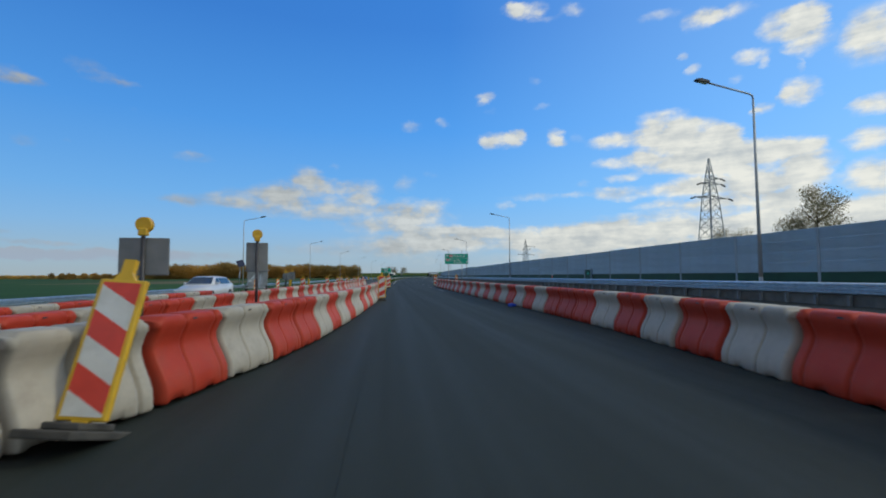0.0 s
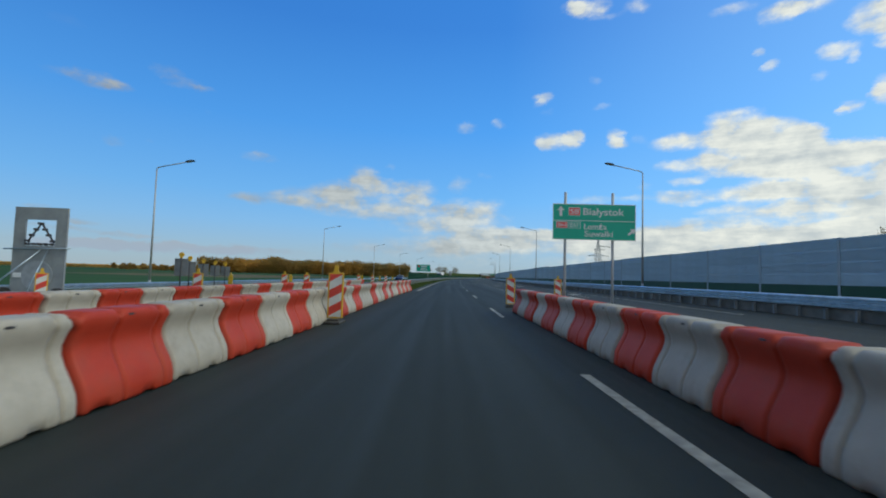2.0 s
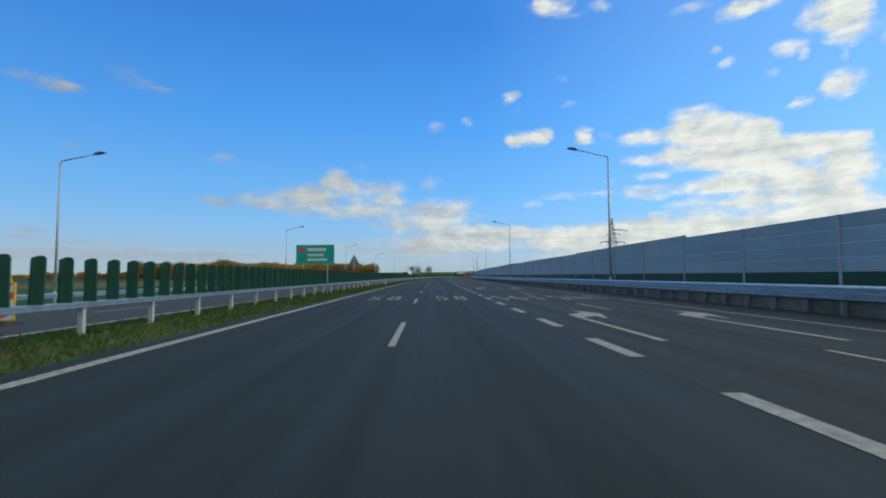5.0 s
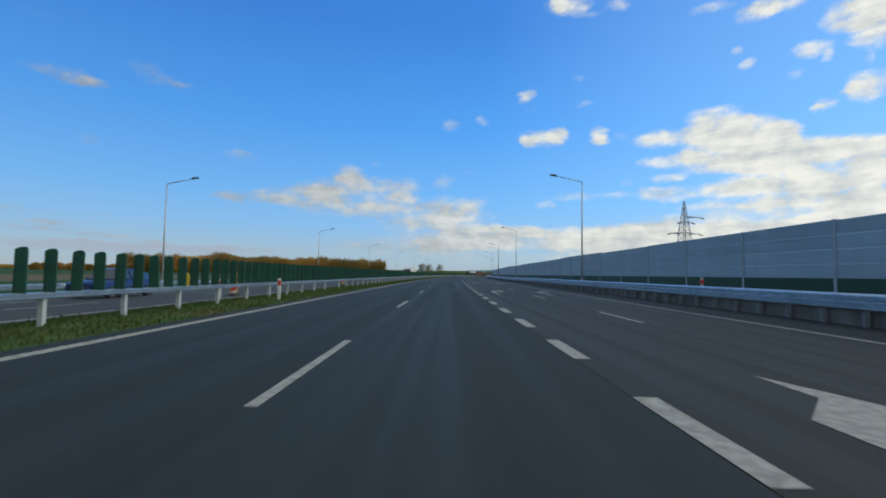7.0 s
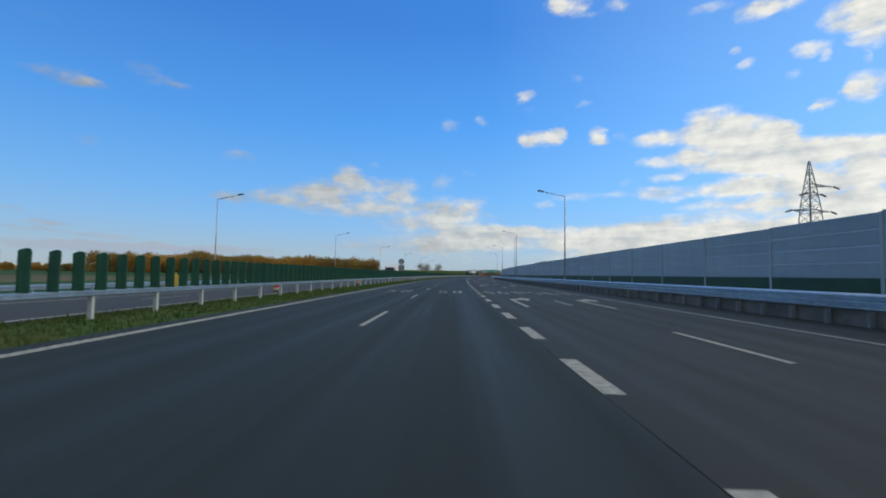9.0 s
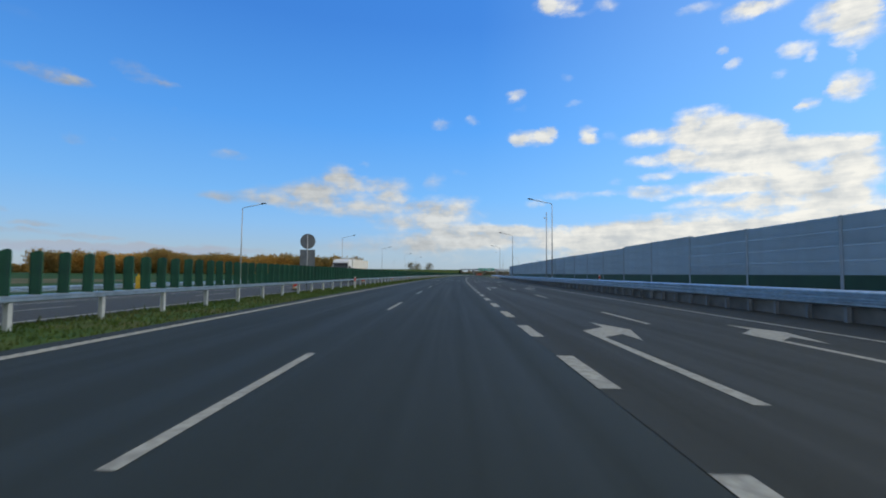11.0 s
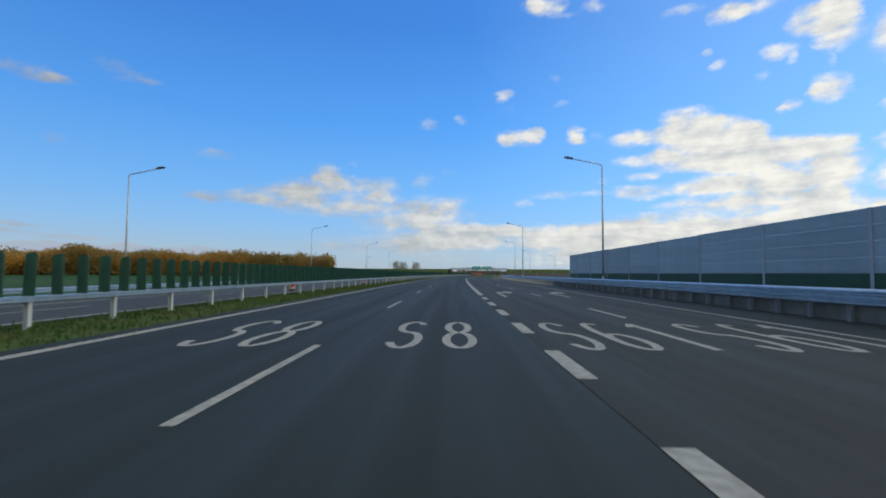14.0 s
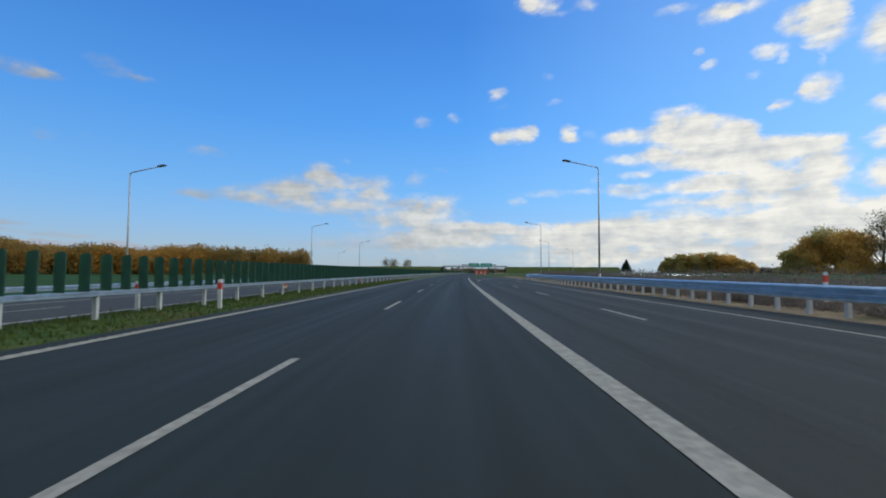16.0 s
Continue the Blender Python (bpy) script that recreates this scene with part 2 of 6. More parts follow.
# ---- materials ----
def mat(name, colors, rough=0.7, metal=0.0, scale=3.0, detail=5, bump=0.0, bump_scale=60.0, spots=None, vary=0.0, island=0.0, spec=0.5, stretch=(1, 1, 1), lo=0.35, hi=0.65, sheen=0.0):
    """colors: two base colours mixed by noise at real size; spots: (colour, scale, amount) of a second, larger pattern;
    vary: change of brightness from object to object; island: from piece to piece in one mesh."""
    m = bpy.data.materials.new(name)
    m.use_nodes = True
    nt = m.node_tree
    N, Lk = nt.nodes, nt.links
    b = N["Principled BSDF"]
    b.inputs["Roughness"].default_value, b.inputs["Metallic"].default_value = rough, metal
    b.inputs["Specular IOR Level"].default_value = spec
    co = N.new("ShaderNodeTexCoord")
    mp = N.new("ShaderNodeMapping")
    mp.inputs["Scale"].default_value = stretch
    Lk.new(co.outputs["Object"], mp.inputs[0])
    n = N.new("ShaderNodeTexNoise")
    n.inputs["Scale"].default_value, n.inputs["Detail"].default_value = scale, detail
    Lk.new(mp.outputs[0], n.inputs["Vector"])
    r = N.new("ShaderNodeValToRGB")
    r.color_ramp.elements[0].position, r.color_ramp.elements[1].position = lo, hi
    r.color_ramp.elements[0].color, r.color_ramp.elements[1].color = (*colors[0], 1), (*colors[1], 1)
    Lk.new(n.outputs["Fac"], r.inputs[0])
    col = r.outputs[0]
    if spots:
        c2, s2, amount = spots
        n2 = N.new("ShaderNodeTexNoise")
        n2.inputs["Scale"].default_value, n2.inputs["Detail"].default_value, n2.inputs["Roughness"].default_value = s2, 6, 0.65
        Lk.new(co.outputs["Object"], n2.inputs["Vector"])
        mr = N.new("ShaderNodeMapRange")
        mr.inputs["From Min"].default_value, mr.inputs["From Max"].default_value = 0.48, 0.68
        mr.inputs["To Max"].default_value = amount
        Lk.new(n2.outputs["Fac"], mr.inputs["Value"])
        mx = N.new("ShaderNodeMix")
        mx.data_type = "RGBA"
        Lk.new(mr.outputs[0], mx.inputs["Factor"])
        Lk.new(col, mx.inputs["A"])
        mx.inputs["B"].default_value = (*c2, 1)
        col = mx.outputs["Result"]
    if vary or island:
        if vary:
            src = N.new("ShaderNodeObjectInfo").outputs["Random"]
        else:
            src = N.new("ShaderNodeNewGeometry").outputs["Random Per Island"]
        k = vary or island
        mr = N.new("ShaderNodeMapRange")
        mr.inputs["To Min"].default_value, mr.inputs["To Max"].default_value = 1 - k, 1 + k
        Lk.new(src, mr.inputs["Value"])
        hs = N.new("ShaderNodeHueSaturation")
        Lk.new(mr.outputs[0], hs.inputs["Value"])
        Lk.new(col, hs.inputs["Color"])
        col = hs.outputs[0]
    Lk.new(col, b.inputs["Base Color"])
    if sheen:
        rr = N.new("ShaderNodeMapRange")
        Lk.new(n.outputs["Fac"], rr.inputs["Value"])
        rr.inputs["From Min"].default_value, rr.inputs["From Max"].default_value = 0.3, 0.7
        rr.inputs["To Min"].default_value, rr.inputs["To Max"].default_value = rough - sheen, rough + sheen * 0.4
        Lk.new(rr.outputs[0], b.inputs["Roughness"])
    if bump:
        nb = N.new("ShaderNodeTexNoise")
        nb.inputs["Scale"].default_value, nb.inputs["Detail"].default_value = bump_scale, 4
        Lk.new(co.outputs["Object"], nb.inputs["Vector"])
        bp = N.new("ShaderNodeBump")
        bp.inputs["Strength"].default_value = bump
        bp.inputs["Distance"].default_value = 0.02
        Lk.new(nb.outputs["Fac"], bp.inputs["Height"])
        Lk.new(bp.outputs[0], b.inputs["Normal"])
    return m


def leafy(m, amount=0.6):
    """Leaves let part of the light through."""
    nt = m.node_tree
    N, Lk = nt.nodes, nt.links
    b, out = N["Principled BSDF"], N["Material Output"]
    tr, mx = N.new("ShaderNodeBsdfTranslucent"), N.new("ShaderNodeMixShader")
    Lk.new(b.inputs["Base Color"].links[0].from_socket, tr.inputs["Color"])
    mx.inputs[0].default_value = amount
    Lk.new(b.outputs[0], mx.inputs[1])
    Lk.new(tr.outputs[0], mx.inputs[2])
    Lk.new(mx.outputs[0], out.inputs["Surface"])


RADIUS = 2767.1


def asphalt(name, dark, light, seed):
    """Rolled asphalt: fine stone grain, long paver streaks and wheel tracks that follow the bend of the road."""
    m = bpy.data.materials.new(name)
    m.use_nodes = True
    N, Lk = m.node_tree.nodes, m.node_tree.links
    b = N["Principled BSDF"]
    b.inputs["Specular IOR Level"].default_value = 0.28
    co = N.new("ShaderNodeTexCoord")
    sep = N.new("ShaderNodeSeparateXYZ")
    Lk.new(co.outputs["Object"], sep.inputs[0])

    def calc(op, a, b_=None, c=None, clamp=False):
        n = N.new("ShaderNodeMath")
        n.operation, n.use_clamp = op, clamp
        for k, v in enumerate((a, b_, c)):
            if isinstance(v, (int, float)):
                n.inputs[k].default_value = v
            elif v is not None:
                Lk.new(v, n.inputs[k])
        return n.outputs[0]

    # u: metres to the right of the lane line; x - y*y / 2R is close enough over the length of the road
    u = calc("SUBTRACT", sep.outputs[0], calc("DIVIDE", calc("MULTIPLY", sep.outputs[1], sep.outputs[1]), 2 * RADIUS))
    at = N.new("ShaderNodeCombineXYZ")
    Lk.new(calc("ADD", u, seed), at.inputs[0])
    Lk.new(calc("MULTIPLY", sep.outputs[1], 0.012), at.inputs[1])

    def grain(vector, scale, detail, rough=0.6):
        n = N.new("ShaderNodeTexNoise")
        n.inputs["Scale"].default_value, n.inputs["Detail"].default_value, n.inputs["Roughness"].default_value = scale, detail, rough
        Lk.new(vector, n.inputs["Vector"])
        return n.outputs["Fac"]

    streak = grain(at.outputs[0], 1.5, 5)
    patchy = grain(co.outputs["Object"], 0.11, 4)
    stone = grain(co.outputs["Object"], 70.0, 3, 0.7)
    tone = calc("ADD", calc("MULTIPLY_ADD", streak, 0.8, -0.15), calc("MULTIPLY_ADD", patchy, 1.1, -0.52))
    tone = calc("ADD", tone, calc("MULTIPLY_ADD", stone, 0.9, -0.32), clamp=True)
    r = N.new("ShaderNodeMix")
    r.data_type = "RGBA"
    Lk.new(tone, r.inputs["Factor"])
    r.inputs["A"].default_value, r.inputs["B"].default_value = (*dark, 1), (*light, 1)
    Lk.new(r.outputs["Result"], b.inputs["Base Color"])
    Lk.new(calc("MULTIPLY_ADD", streak, -0.55, 1.02), b.inputs["Roughness"])
    bp = N.new("ShaderNodeBump")
    bp.inputs["Strength"].default_value, bp.inputs["Distance"].default_value = 0.55, 0.012
    Lk.new(grain(co.outputs["Object"], 190.0, 3), bp.inputs["Height"])
    Lk.new(bp.outputs[0], b.inputs["Normal"])
    return m


M = {}
M["asphalt"] = asphalt("asphalt", (0.0182, 0.0258, 0.0238), (0.0312, 0.0400, 0.0354), 3.1)
M["asphalt_exit"] = asphalt("asphalt_exit", (0.0275, 0.0312, 0.0265), (0.0425, 0.0462, 0.0385), 7.7)
M["asphalt_new"] = mat("asphalt_new", ((0.050, 0.054, 0.053), (0.070, 0.074, 0.070)), 0.85, scale=1.2, detail=8, bump=0.5, bump_scale=220, stretch=(1, 0.15, 1), spec=0.25, sheen=0.12)
M["paint"] = mat("road_paint", ((0.28, 0.276, 0.238), (0.43, 0.422, 0.365)), 0.8, scale=9, detail=8, bump=0.4, bump_scale=90, spots=((0.18, 0.18, 0.165), 3.5, 0.4), spec=0.2)
M["scrub"] = mat("scrub", ((0.16, 0.14, 0.125), (0.235, 0.205, 0.175)), 0.9, scale=0.3, island=0.15, spec=0.1)
M["grass"] = mat("grass", ((0.040, 0.082, 0.020), (0.080, 0.122, 0.036)), 0.95, scale=2.2, detail=8, bump=0.35, bump_scale=25, spots=((0.145, 0.092, 0.045), 0.5, 0.65), spec=0.1)
M["blade"] = mat("grass_blade", ((0.055, 0.105, 0.022), (0.125, 0.160, 0.042)), 0.8, scale=0.8, spots=((0.21, 0.14, 0.065), 0.3, 0.42), island=0.35, spec=0.15)
M["verge"] = mat("sandy_verge", ((0.22, 0.17, 0.11), (0.34, 0.27, 0.18)), 0.95, scale=4, bump=0.7, bump_scale=60, spots=((0.08, 0.09, 0.03), 0.5, 0.9), spec=0.1)
M["field"] = mat("field", ((0.022, 0.066, 0.018), (0.042, 0.098, 0.028)), 0.95, scale=0.02, detail=6, spots=((0.12, 0.10, 0.055), 0.0032, 0.8), spec=0.1)
M["galv"] = mat("galvanised_steel", ((0.41, 0.50, 0.57), (0.53, 0.62, 0.69)), 0.40, 0.9, scale=5, bump=0.06, spots=((0.32, 0.36, 0.40), 1.0, 0.5))
M["galv_dull"] = mat("weathered_steel", ((0.34, 0.36, 0.38), (0.46, 0.48, 0.50)), 0.55, 0.6, scale=3, vary=0.06)
M["panel"] = mat("noise_panel", ((0.36, 0.485, 0.575), (0.44, 0.565, 0.65)), 0.5, 0.1, scale=0.8, stretch=(0.4, 0.4, 3.0), spots=((0.305, 0.385, 0.44), 0.6, 0.5), vary=0.06)
M["panel_post"] = mat("noise_barrier_post", ((0.32, 0.38, 0.42), (0.40, 0.46, 0.50)), 0.55, 0.2, scale=2, vary=0.06)
M["panel_green"] = mat("green_panel", ((0.012, 0.055, 0.030), (0.018, 0.075, 0.040)), 0.6, scale=1.0, vary=0.1)
M["concrete"] = mat("concrete", ((0.28, 0.27, 0.24), (0.42, 0.40, 0.36)), 0.85, scale=2.0, bump=0.35, bump_scale=50, spots=((0.17, 0.165, 0.15), 0.7, 0.75))
# concrete darkened for the wall's shaded face, with blotchy stains on top
M["concrete_shaded_stained"] = mat("shaded_stained_concrete", ((0.150, 0.150, 0.140), (0.235, 0.230, 0.210)), 0.85, scale=1.2, bump=0.35, bump_scale=50, spots=((0.095, 0.098, 0.092), 0.8, 0.75))
# rail post steel with the noise barrier's shade put into a darker colour
M["post_shaded"] = mat("shaded_post", ((0.19, 0.21, 0.22), (0.26, 0.28, 0.29)), 0.6, 0.2, scale=3, vary=0.08)
M["fin"] = mat("green_plastic", ((0.011, 0.078, 0.038), (0.018, 0.104, 0.052)), 0.5, scale=3, vary=0.12)
M["red"] = mat("red_plastic", ((0.43, 0.040, 0.017), (0.52, 0.055, 0.024)), 0.55, scale=2.2, bump=0.08, bump_scale=14, spots=((0.34, 0.070, 0.042), 2.4, 0.55), vary=0.12, spec=0.3)
M["white"] = mat("white_plastic", ((0.395, 0.365, 0.305), (0.48, 0.448, 0.38)), 0.6, scale=2.2, bump=0.08, bump_scale=14, spots=((0.235, 0.205, 0.16), 2.6, 0.4), vary=0.10, spec=0.3)
M["sheet_red"] = mat("red_sheeting", ((0.62, 0.055, 0.035), (0.72, 0.07, 0.045)), 0.4, scale=4, spots=((0.45, 0.06, 0.04), 3.0, 0.5))
M["sheet_white"] = mat("white_sheeting", ((0.60, 0.60, 0.55), (0.72, 0.72, 0.67)), 0.45, scale=4, spots=((0.45, 0.44, 0.40), 3.0, 0.5))
M["yellow"] = mat("yellow_plastic", ((0.62, 0.36, 0.015), (0.74, 0.46, 0.03)), 0.45, scale=3, spots=((0.42, 0.26, 0.03), 2.5, 0.5))
M["rubber"] = mat("grey_rubber", ((0.045, 0.043, 0.038), (0.085, 0.08, 0.07)), 0.85, scale=4, bump=0.3)
M["post_zinc"] = mat("zinc_post", ((0.46, 0.48, 0.47), (0.58, 0.60, 0.58)), 0.6, 0.25, scale=3, vary=0.06)
M["trailer_grey"] = mat("trailer_grey", ((0.28, 0.30, 0.30), (0.36, 0.38, 0.38)), 0.55, 0.2, scale=1.5, spots=((0.22, 0.23, 0.23), 1.2, 0.5))
M["sign_back"] = mat("sign_back", ((0.19, 0.20, 0.20), (0.26, 0.27, 0.27)), 0.55, 0.3, scale=2)
M["sign_green"] = mat("sign_green", ((0.008, 0.40, 0.26), (0.012, 0.46, 0.30)), 0.35, scale=1.5)
M["sign_white"] = mat("sign_white", ((0.72, 0.74, 0.74), (0.80, 0.81, 0.81)), 0.4, scale=2)
M["sign_red"] = mat("sign_red", ((0.75, 0.07, 0.06), (0.82, 0.09, 0.08)), 0.35, scale=2)
M["pole"] = mat("lamp_pole_steel", ((0.42, 0.44, 0.45), (0.52, 0.54, 0.55)), 0.6, 0.25, scale=2, vary=0.05)
M["stubble"] = mat("stubble", ((0.11, 0.10, 0.055), (0.17, 0.135, 0.075)), 0.95, scale=0.05, detail=7, spots=((0.06, 0.09, 0.035), 0.02, 0.7), spec=0.1)
M["dark"] = mat("dark_metal", ((0.05, 0.05, 0.055), (0.09, 0.09, 0.095)), 0.5, 0.4, scale=4)
M["bark"] = mat("bark", ((0.06, 0.05, 0.04), (0.12, 0.10, 0.08)), 0.9, scale=3, bump=0.6)
M["leaf_green"] = mat("leaf_green", ((0.45, 0.40, 0.15), (0.58, 0.47, 0.17)), 0.8, scale=0.15, island=0.25, spec=0.1)
M["leaf_gold"] = mat("leaf_gold", ((0.62, 0.42, 0.13), (0.78, 0.53, 0.15)), 0.8, scale=0.10, spots=((0.48, 0.39, 0.15), 0.07, 0.7), island=0.25, spec=0.1)
M["leaf_wood"] = mat("leaf_wood", ((0.32, 0.225, 0.085), (0.60, 0.35, 0.085)), 0.8, scale=0.035, spots=((0.22, 0.20, 0.085), 0.02, 0.7), island=0.25, spec=0.1)
M["leaf_bare"] = mat("twigs", ((0.26, 0.235, 0.15), (0.38, 0.33, 0.21)), 0.9, scale=0.3, island=0.3, spec=0.1)
M["fir"] = mat("fir_needles", ((0.012, 0.028, 0.014), (0.025, 0.045, 0.02)), 0.9, scale=0.5, island=0.3, spec=0.1)
for key in ("scrub", "leaf_green", "leaf_gold", "leaf_wood", "leaf_bare", "blade"):
    leafy(M[key])
M["car_silver"] = mat("silver_paint", ((0.62, 0.64, 0.66), (0.70, 0.71, 0.72)), 0.3, 0.25, scale=1)
M["car_blue"] = mat("blue_paint", ((0.010, 0.030, 0.095), (0.014, 0.04, 0.13)), 0.2, 0.3, scale=1)
M["car_white"] = mat("white_paint", ((0.74, 0.74, 0.72), (0.80, 0.80, 0.78)), 0.3, 0.0, scale=0.7, spots=((0.62, 0.61, 0.58), 0.5, 0.5))
M["tarp"] = mat("trailer_skin", ((0.74, 0.70, 0.61), (0.82, 0.78, 0.69)), 0.45, 0.0, scale=0.5, spots=((0.62, 0.60, 0.54), 0.4, 0.5))
# dark glass; the blue in its base colour stands in for reflected sky
M["glass_dark"] = mat("sky_blue_glass", ((0.020, 0.034, 0.052), (0.030, 0.046, 0.066)), 0.06, 0.0, scale=1, spec=0.9)
M["tyre"] = mat("tyre_rubber", ((0.015, 0.015, 0.016), (0.03, 0.03, 0.03)), 0.8, scale=8)
M["lamp_lens"] = mat("lamp_lens", ((0.62, 0.64, 0.66), (0.75, 0.77, 0.78)), 0.12, scale=4)
M["scrap"] = mat("blue_plastic", ((0.01, 0.05, 0.42), (0.02, 0.09, 0.60)), 0.4, scale=12)
M["solar"] = mat("solar_panel", ((0.02, 0.025, 0.05), (0.04, 0.045, 0.08)), 0.15, 0.2, scale=12)

# ---- road frame: s along the road, u to its right ----
def road(s, u, z=0.0):
    a = s / RADIUS
    return Vector((RADIUS - (RADIUS - u) * math.cos(a), (RADIUS - u) * math.sin(a), z))


def at_road(s, u, z=0.0, turn=0.0):
    """A pose on the road: its y axis along the road, its x axis to the right."""
    return pose(*road(s, u, z), 0, 0, turn - math.degrees(s / RADIUS))


def far_z(u):
    """The far carriageway falls away to the left."""
    return min(0.0, 0.03 * (u + 6.0))


def link(name, bm, material, parent=None, label=""):
    me = bpy.data.meshes.new(name)
    bm.to_mesh(me)
    bm.free()
    for m in material if isinstance(material, (list, tuple)) else [material]:
        me.materials.append(m)
    ob = new(name, me)
    if parent is not None:
        ob.parent = parent
    if label:
        ob["label"] = label
    return ob


def part(name, bm, material, parent, label=""):
    return link(name, bm, material, parent, label)


def empty(name, m=None):
    ob = new(name)
    ob.empty_display_size = 0.2
    if m is not None:
        ob.matrix_basis = m
    return ob


def box(bm, lo, hi, bevel=0.0, mi=0):
    x0, y0, z0 = lo
    x1, y1, z1 = hi
    vs = [bm.verts.new(p) for p in ((x0, y0, z0), (x1, y0, z0), (x1, y1, z0), (x0, y1, z0), (x0, y0, z1), (x1, y0, z1), (x1, y1, z1), (x0, y1, z1))]
    fs = [bm.faces.new([vs[i] for i in q]) for q in ((3, 2, 1, 0), (4, 5, 6, 7), (0, 1, 5, 4), (1, 2, 6, 5), (2, 3, 7, 6), (3, 0, 4, 7))]
    for f in fs:
        f.material_index = mi
    if bevel:
        bmesh.ops.bevel(bm, geom=list({e for f in fs for e in f.edges}), offset=bevel, segments=2, profile=0.5, affect="EDGES")
    return bm


def tube(bm, a, b, r0, r1=None, n=8, caps=True):
    a, b = Vector(a), Vector(b)
    r1 = r0 if r1 is None else r1
    q = (b - a).to_track_quat("Z", "Y")
    rings = []
    for p, r in ((a, r0), (b, r1)):
        rings.append([bm.verts.new(p + q @ Vector((r * math.cos(k * math.tau / n), r * math.sin(k * math.tau / n), 0))) for k in range(n)])
    for k in range(n):
        f = bm.faces.new((rings[0][k], rings[0][(k + 1) % n], rings[1][(k + 1) % n], rings[1][k]))
        f.smooth = True
    if caps:
        bm.faces.new(rings[0][::-1])
        bm.faces.new(rings[1])
    return bm


def prism(bm, outline, y0, y1, mi=0):
    """An outline in x and z, drawn out along y."""
    a = [bm.verts.new((x, y0, z)) for x, z in outline]
    b = [bm.verts.new((x, y1, z)) for x, z in outline]
    n = len(outline)
    for k in range(n):
        f = bm.faces.new((a[k], a[(k + 1) % n], b[(k + 1) % n], b[k]))
        f.material_index = mi
    f1, f2 = bm.faces.new(a[::-1]), bm.faces.new(b)
    f1.material_index = f2.material_index = mi
    return bm


def sweep(profile, s0, s1, step=6.0, closed=False, smooth=False):
    """A cross-section of (u, z) drawn along the road."""
    bm = bmesh.new()
    n = max(1, int(round((s1 - s0) / step)))
    rings = [[bm.verts.new(road(s0 + (s1 - s0) * k / n, u, z)) for u, z in profile] for k in range(n + 1)]
    m = len(profile)
    for k in range(n):
        for j in range(m if closed else m - 1):
            f = bm.faces.new((rings[k][j], rings[k][(j + 1) % m], rings[k + 1][(j + 1) % m], rings[k + 1][j]))
            f.smooth = smooth
    if closed:
        bm.faces.new(rings[0][::-1])
        bm.faces.new(rings[-1])
    bmesh.ops.recalc_face_normals(bm, faces=bm.faces)
    return bm


def patch(bm, u0, u1, s0, s1, z):
    n = max(1, int((s1 - s0) / 8))
    prev = None
    for k in range(n + 1):
        s = s0 + (s1 - s0) * k / n
        cur = (bm.verts.new(road(s, u0, z)), bm.verts.new(road(s, u1, z)))
        if prev:
            bm.faces.new((prev[0], prev[1], cur[1], cur[0]))
        prev = cur


def structure(ob, label, category):
    return tagged(ob, label, category, kind="structure")


# ---- ground and carriageways ----
def ground_z(s, u):
    if u > 12.4:
        return -0.12 if u < 40 else -0.12 + 0.02 * min(u - 40, 60)
    if u < -6:
        return max(-1.5, 0.03 * (u + 6.0)) - 0.12
    return -0.12


def ground_sheet():
    def spread(near, far, step):
        vals = list(np.arange(-near, near + 0.1, step))
        v, d = near, step
        while v < far:
            d *= 1.35
            v += d
            vals += [v, -v]
        return sorted(vals)

    xs = spread(84, 4200, 6.0)
    ys = [y + 250 for y in spread(420, 4200, 12.0)]
    verts, faces = [], []
    for y in ys:
        for x in xs:
            ang = math.atan2(y, RADIUS - x)
            s, u = ang * RADIUS, RADIUS - math.hypot(RADIUS - x, y)
            verts.append((x, y, ground_z(s, u)))
    nx = len(xs)
    for j in range(len(ys) - 1):
        for i in range(nx - 1):
            a = j * nx + i
            faces.append((a, a + 1, a + nx + 1, a + nx))
    me = bpy.data.meshes.new("ground")
    me.from_pydata(verts, [], faces)
    me.materials.append(M["field"])
    return structure(new("ground", me), "green winter crop fields with bare brown strips", "field")


ground_sheet()
S0, S1 = -40.0, 1000.0
structure(link("road", sweep([(-4.5, 0.0), (0.0, 0.0), (3.44, 0.0)], S0, S1, 10), M["asphalt"]), "dark grey asphalt expressway carriageway with faint wheel tracks", "road")
structure(link("exit_lanes", sweep([(3.452, -0.001), (7.0, -0.001), (12.46, -0.001)], S0, 332, 10), M["asphalt_exit"]), "brownish grey asphalt exit lanes and hard shoulder", "road")
structure(link("exit_lanes", sweep([(3.452, -0.001), (7.0, -0.001), (11.75, -0.001)], 332, S1, 10), M["asphalt_exit"]), "brownish grey asphalt exit lanes and hard shoulder", "road")
structure(link("paving_joint", sweep([(3.44, -0.006), (3.452, -0.006)], S0, S1, 10), M["dark"]), "thin dark joint between two strips of asphalt", "road")
structure(link("road", sweep([(-18.6, far_z(-18.6)), (-13, far_z(-13)), (-7.8, far_z(-7.8))], S0, S1, 10), M["asphalt_new"]), "grey asphalt of the opposite carriageway", "road")
structure(link("stubble_field", sweep([(-162, -1.6), (-84, -1.6)], 196.0, 345.0, 20), M["stubble"]), "strip of brown stubble between green fields", "field")
structure(link("median_crossing", sweep([(-7.8, -0.06), (-4.5, -0.004)], S0, 69.5, 10), M["asphalt"]), "asphalt laid across the median for the diversion", "road")
structure(link("median", sweep([(-7.8, -0.07), (-7.2, -0.05), (-6.2, 0.02), (-5.0, 0.0), (-4.5, -0.02)], 69.5, S1, 6), M["grass"]), "grassy median with dry brown patches", "grass verge")
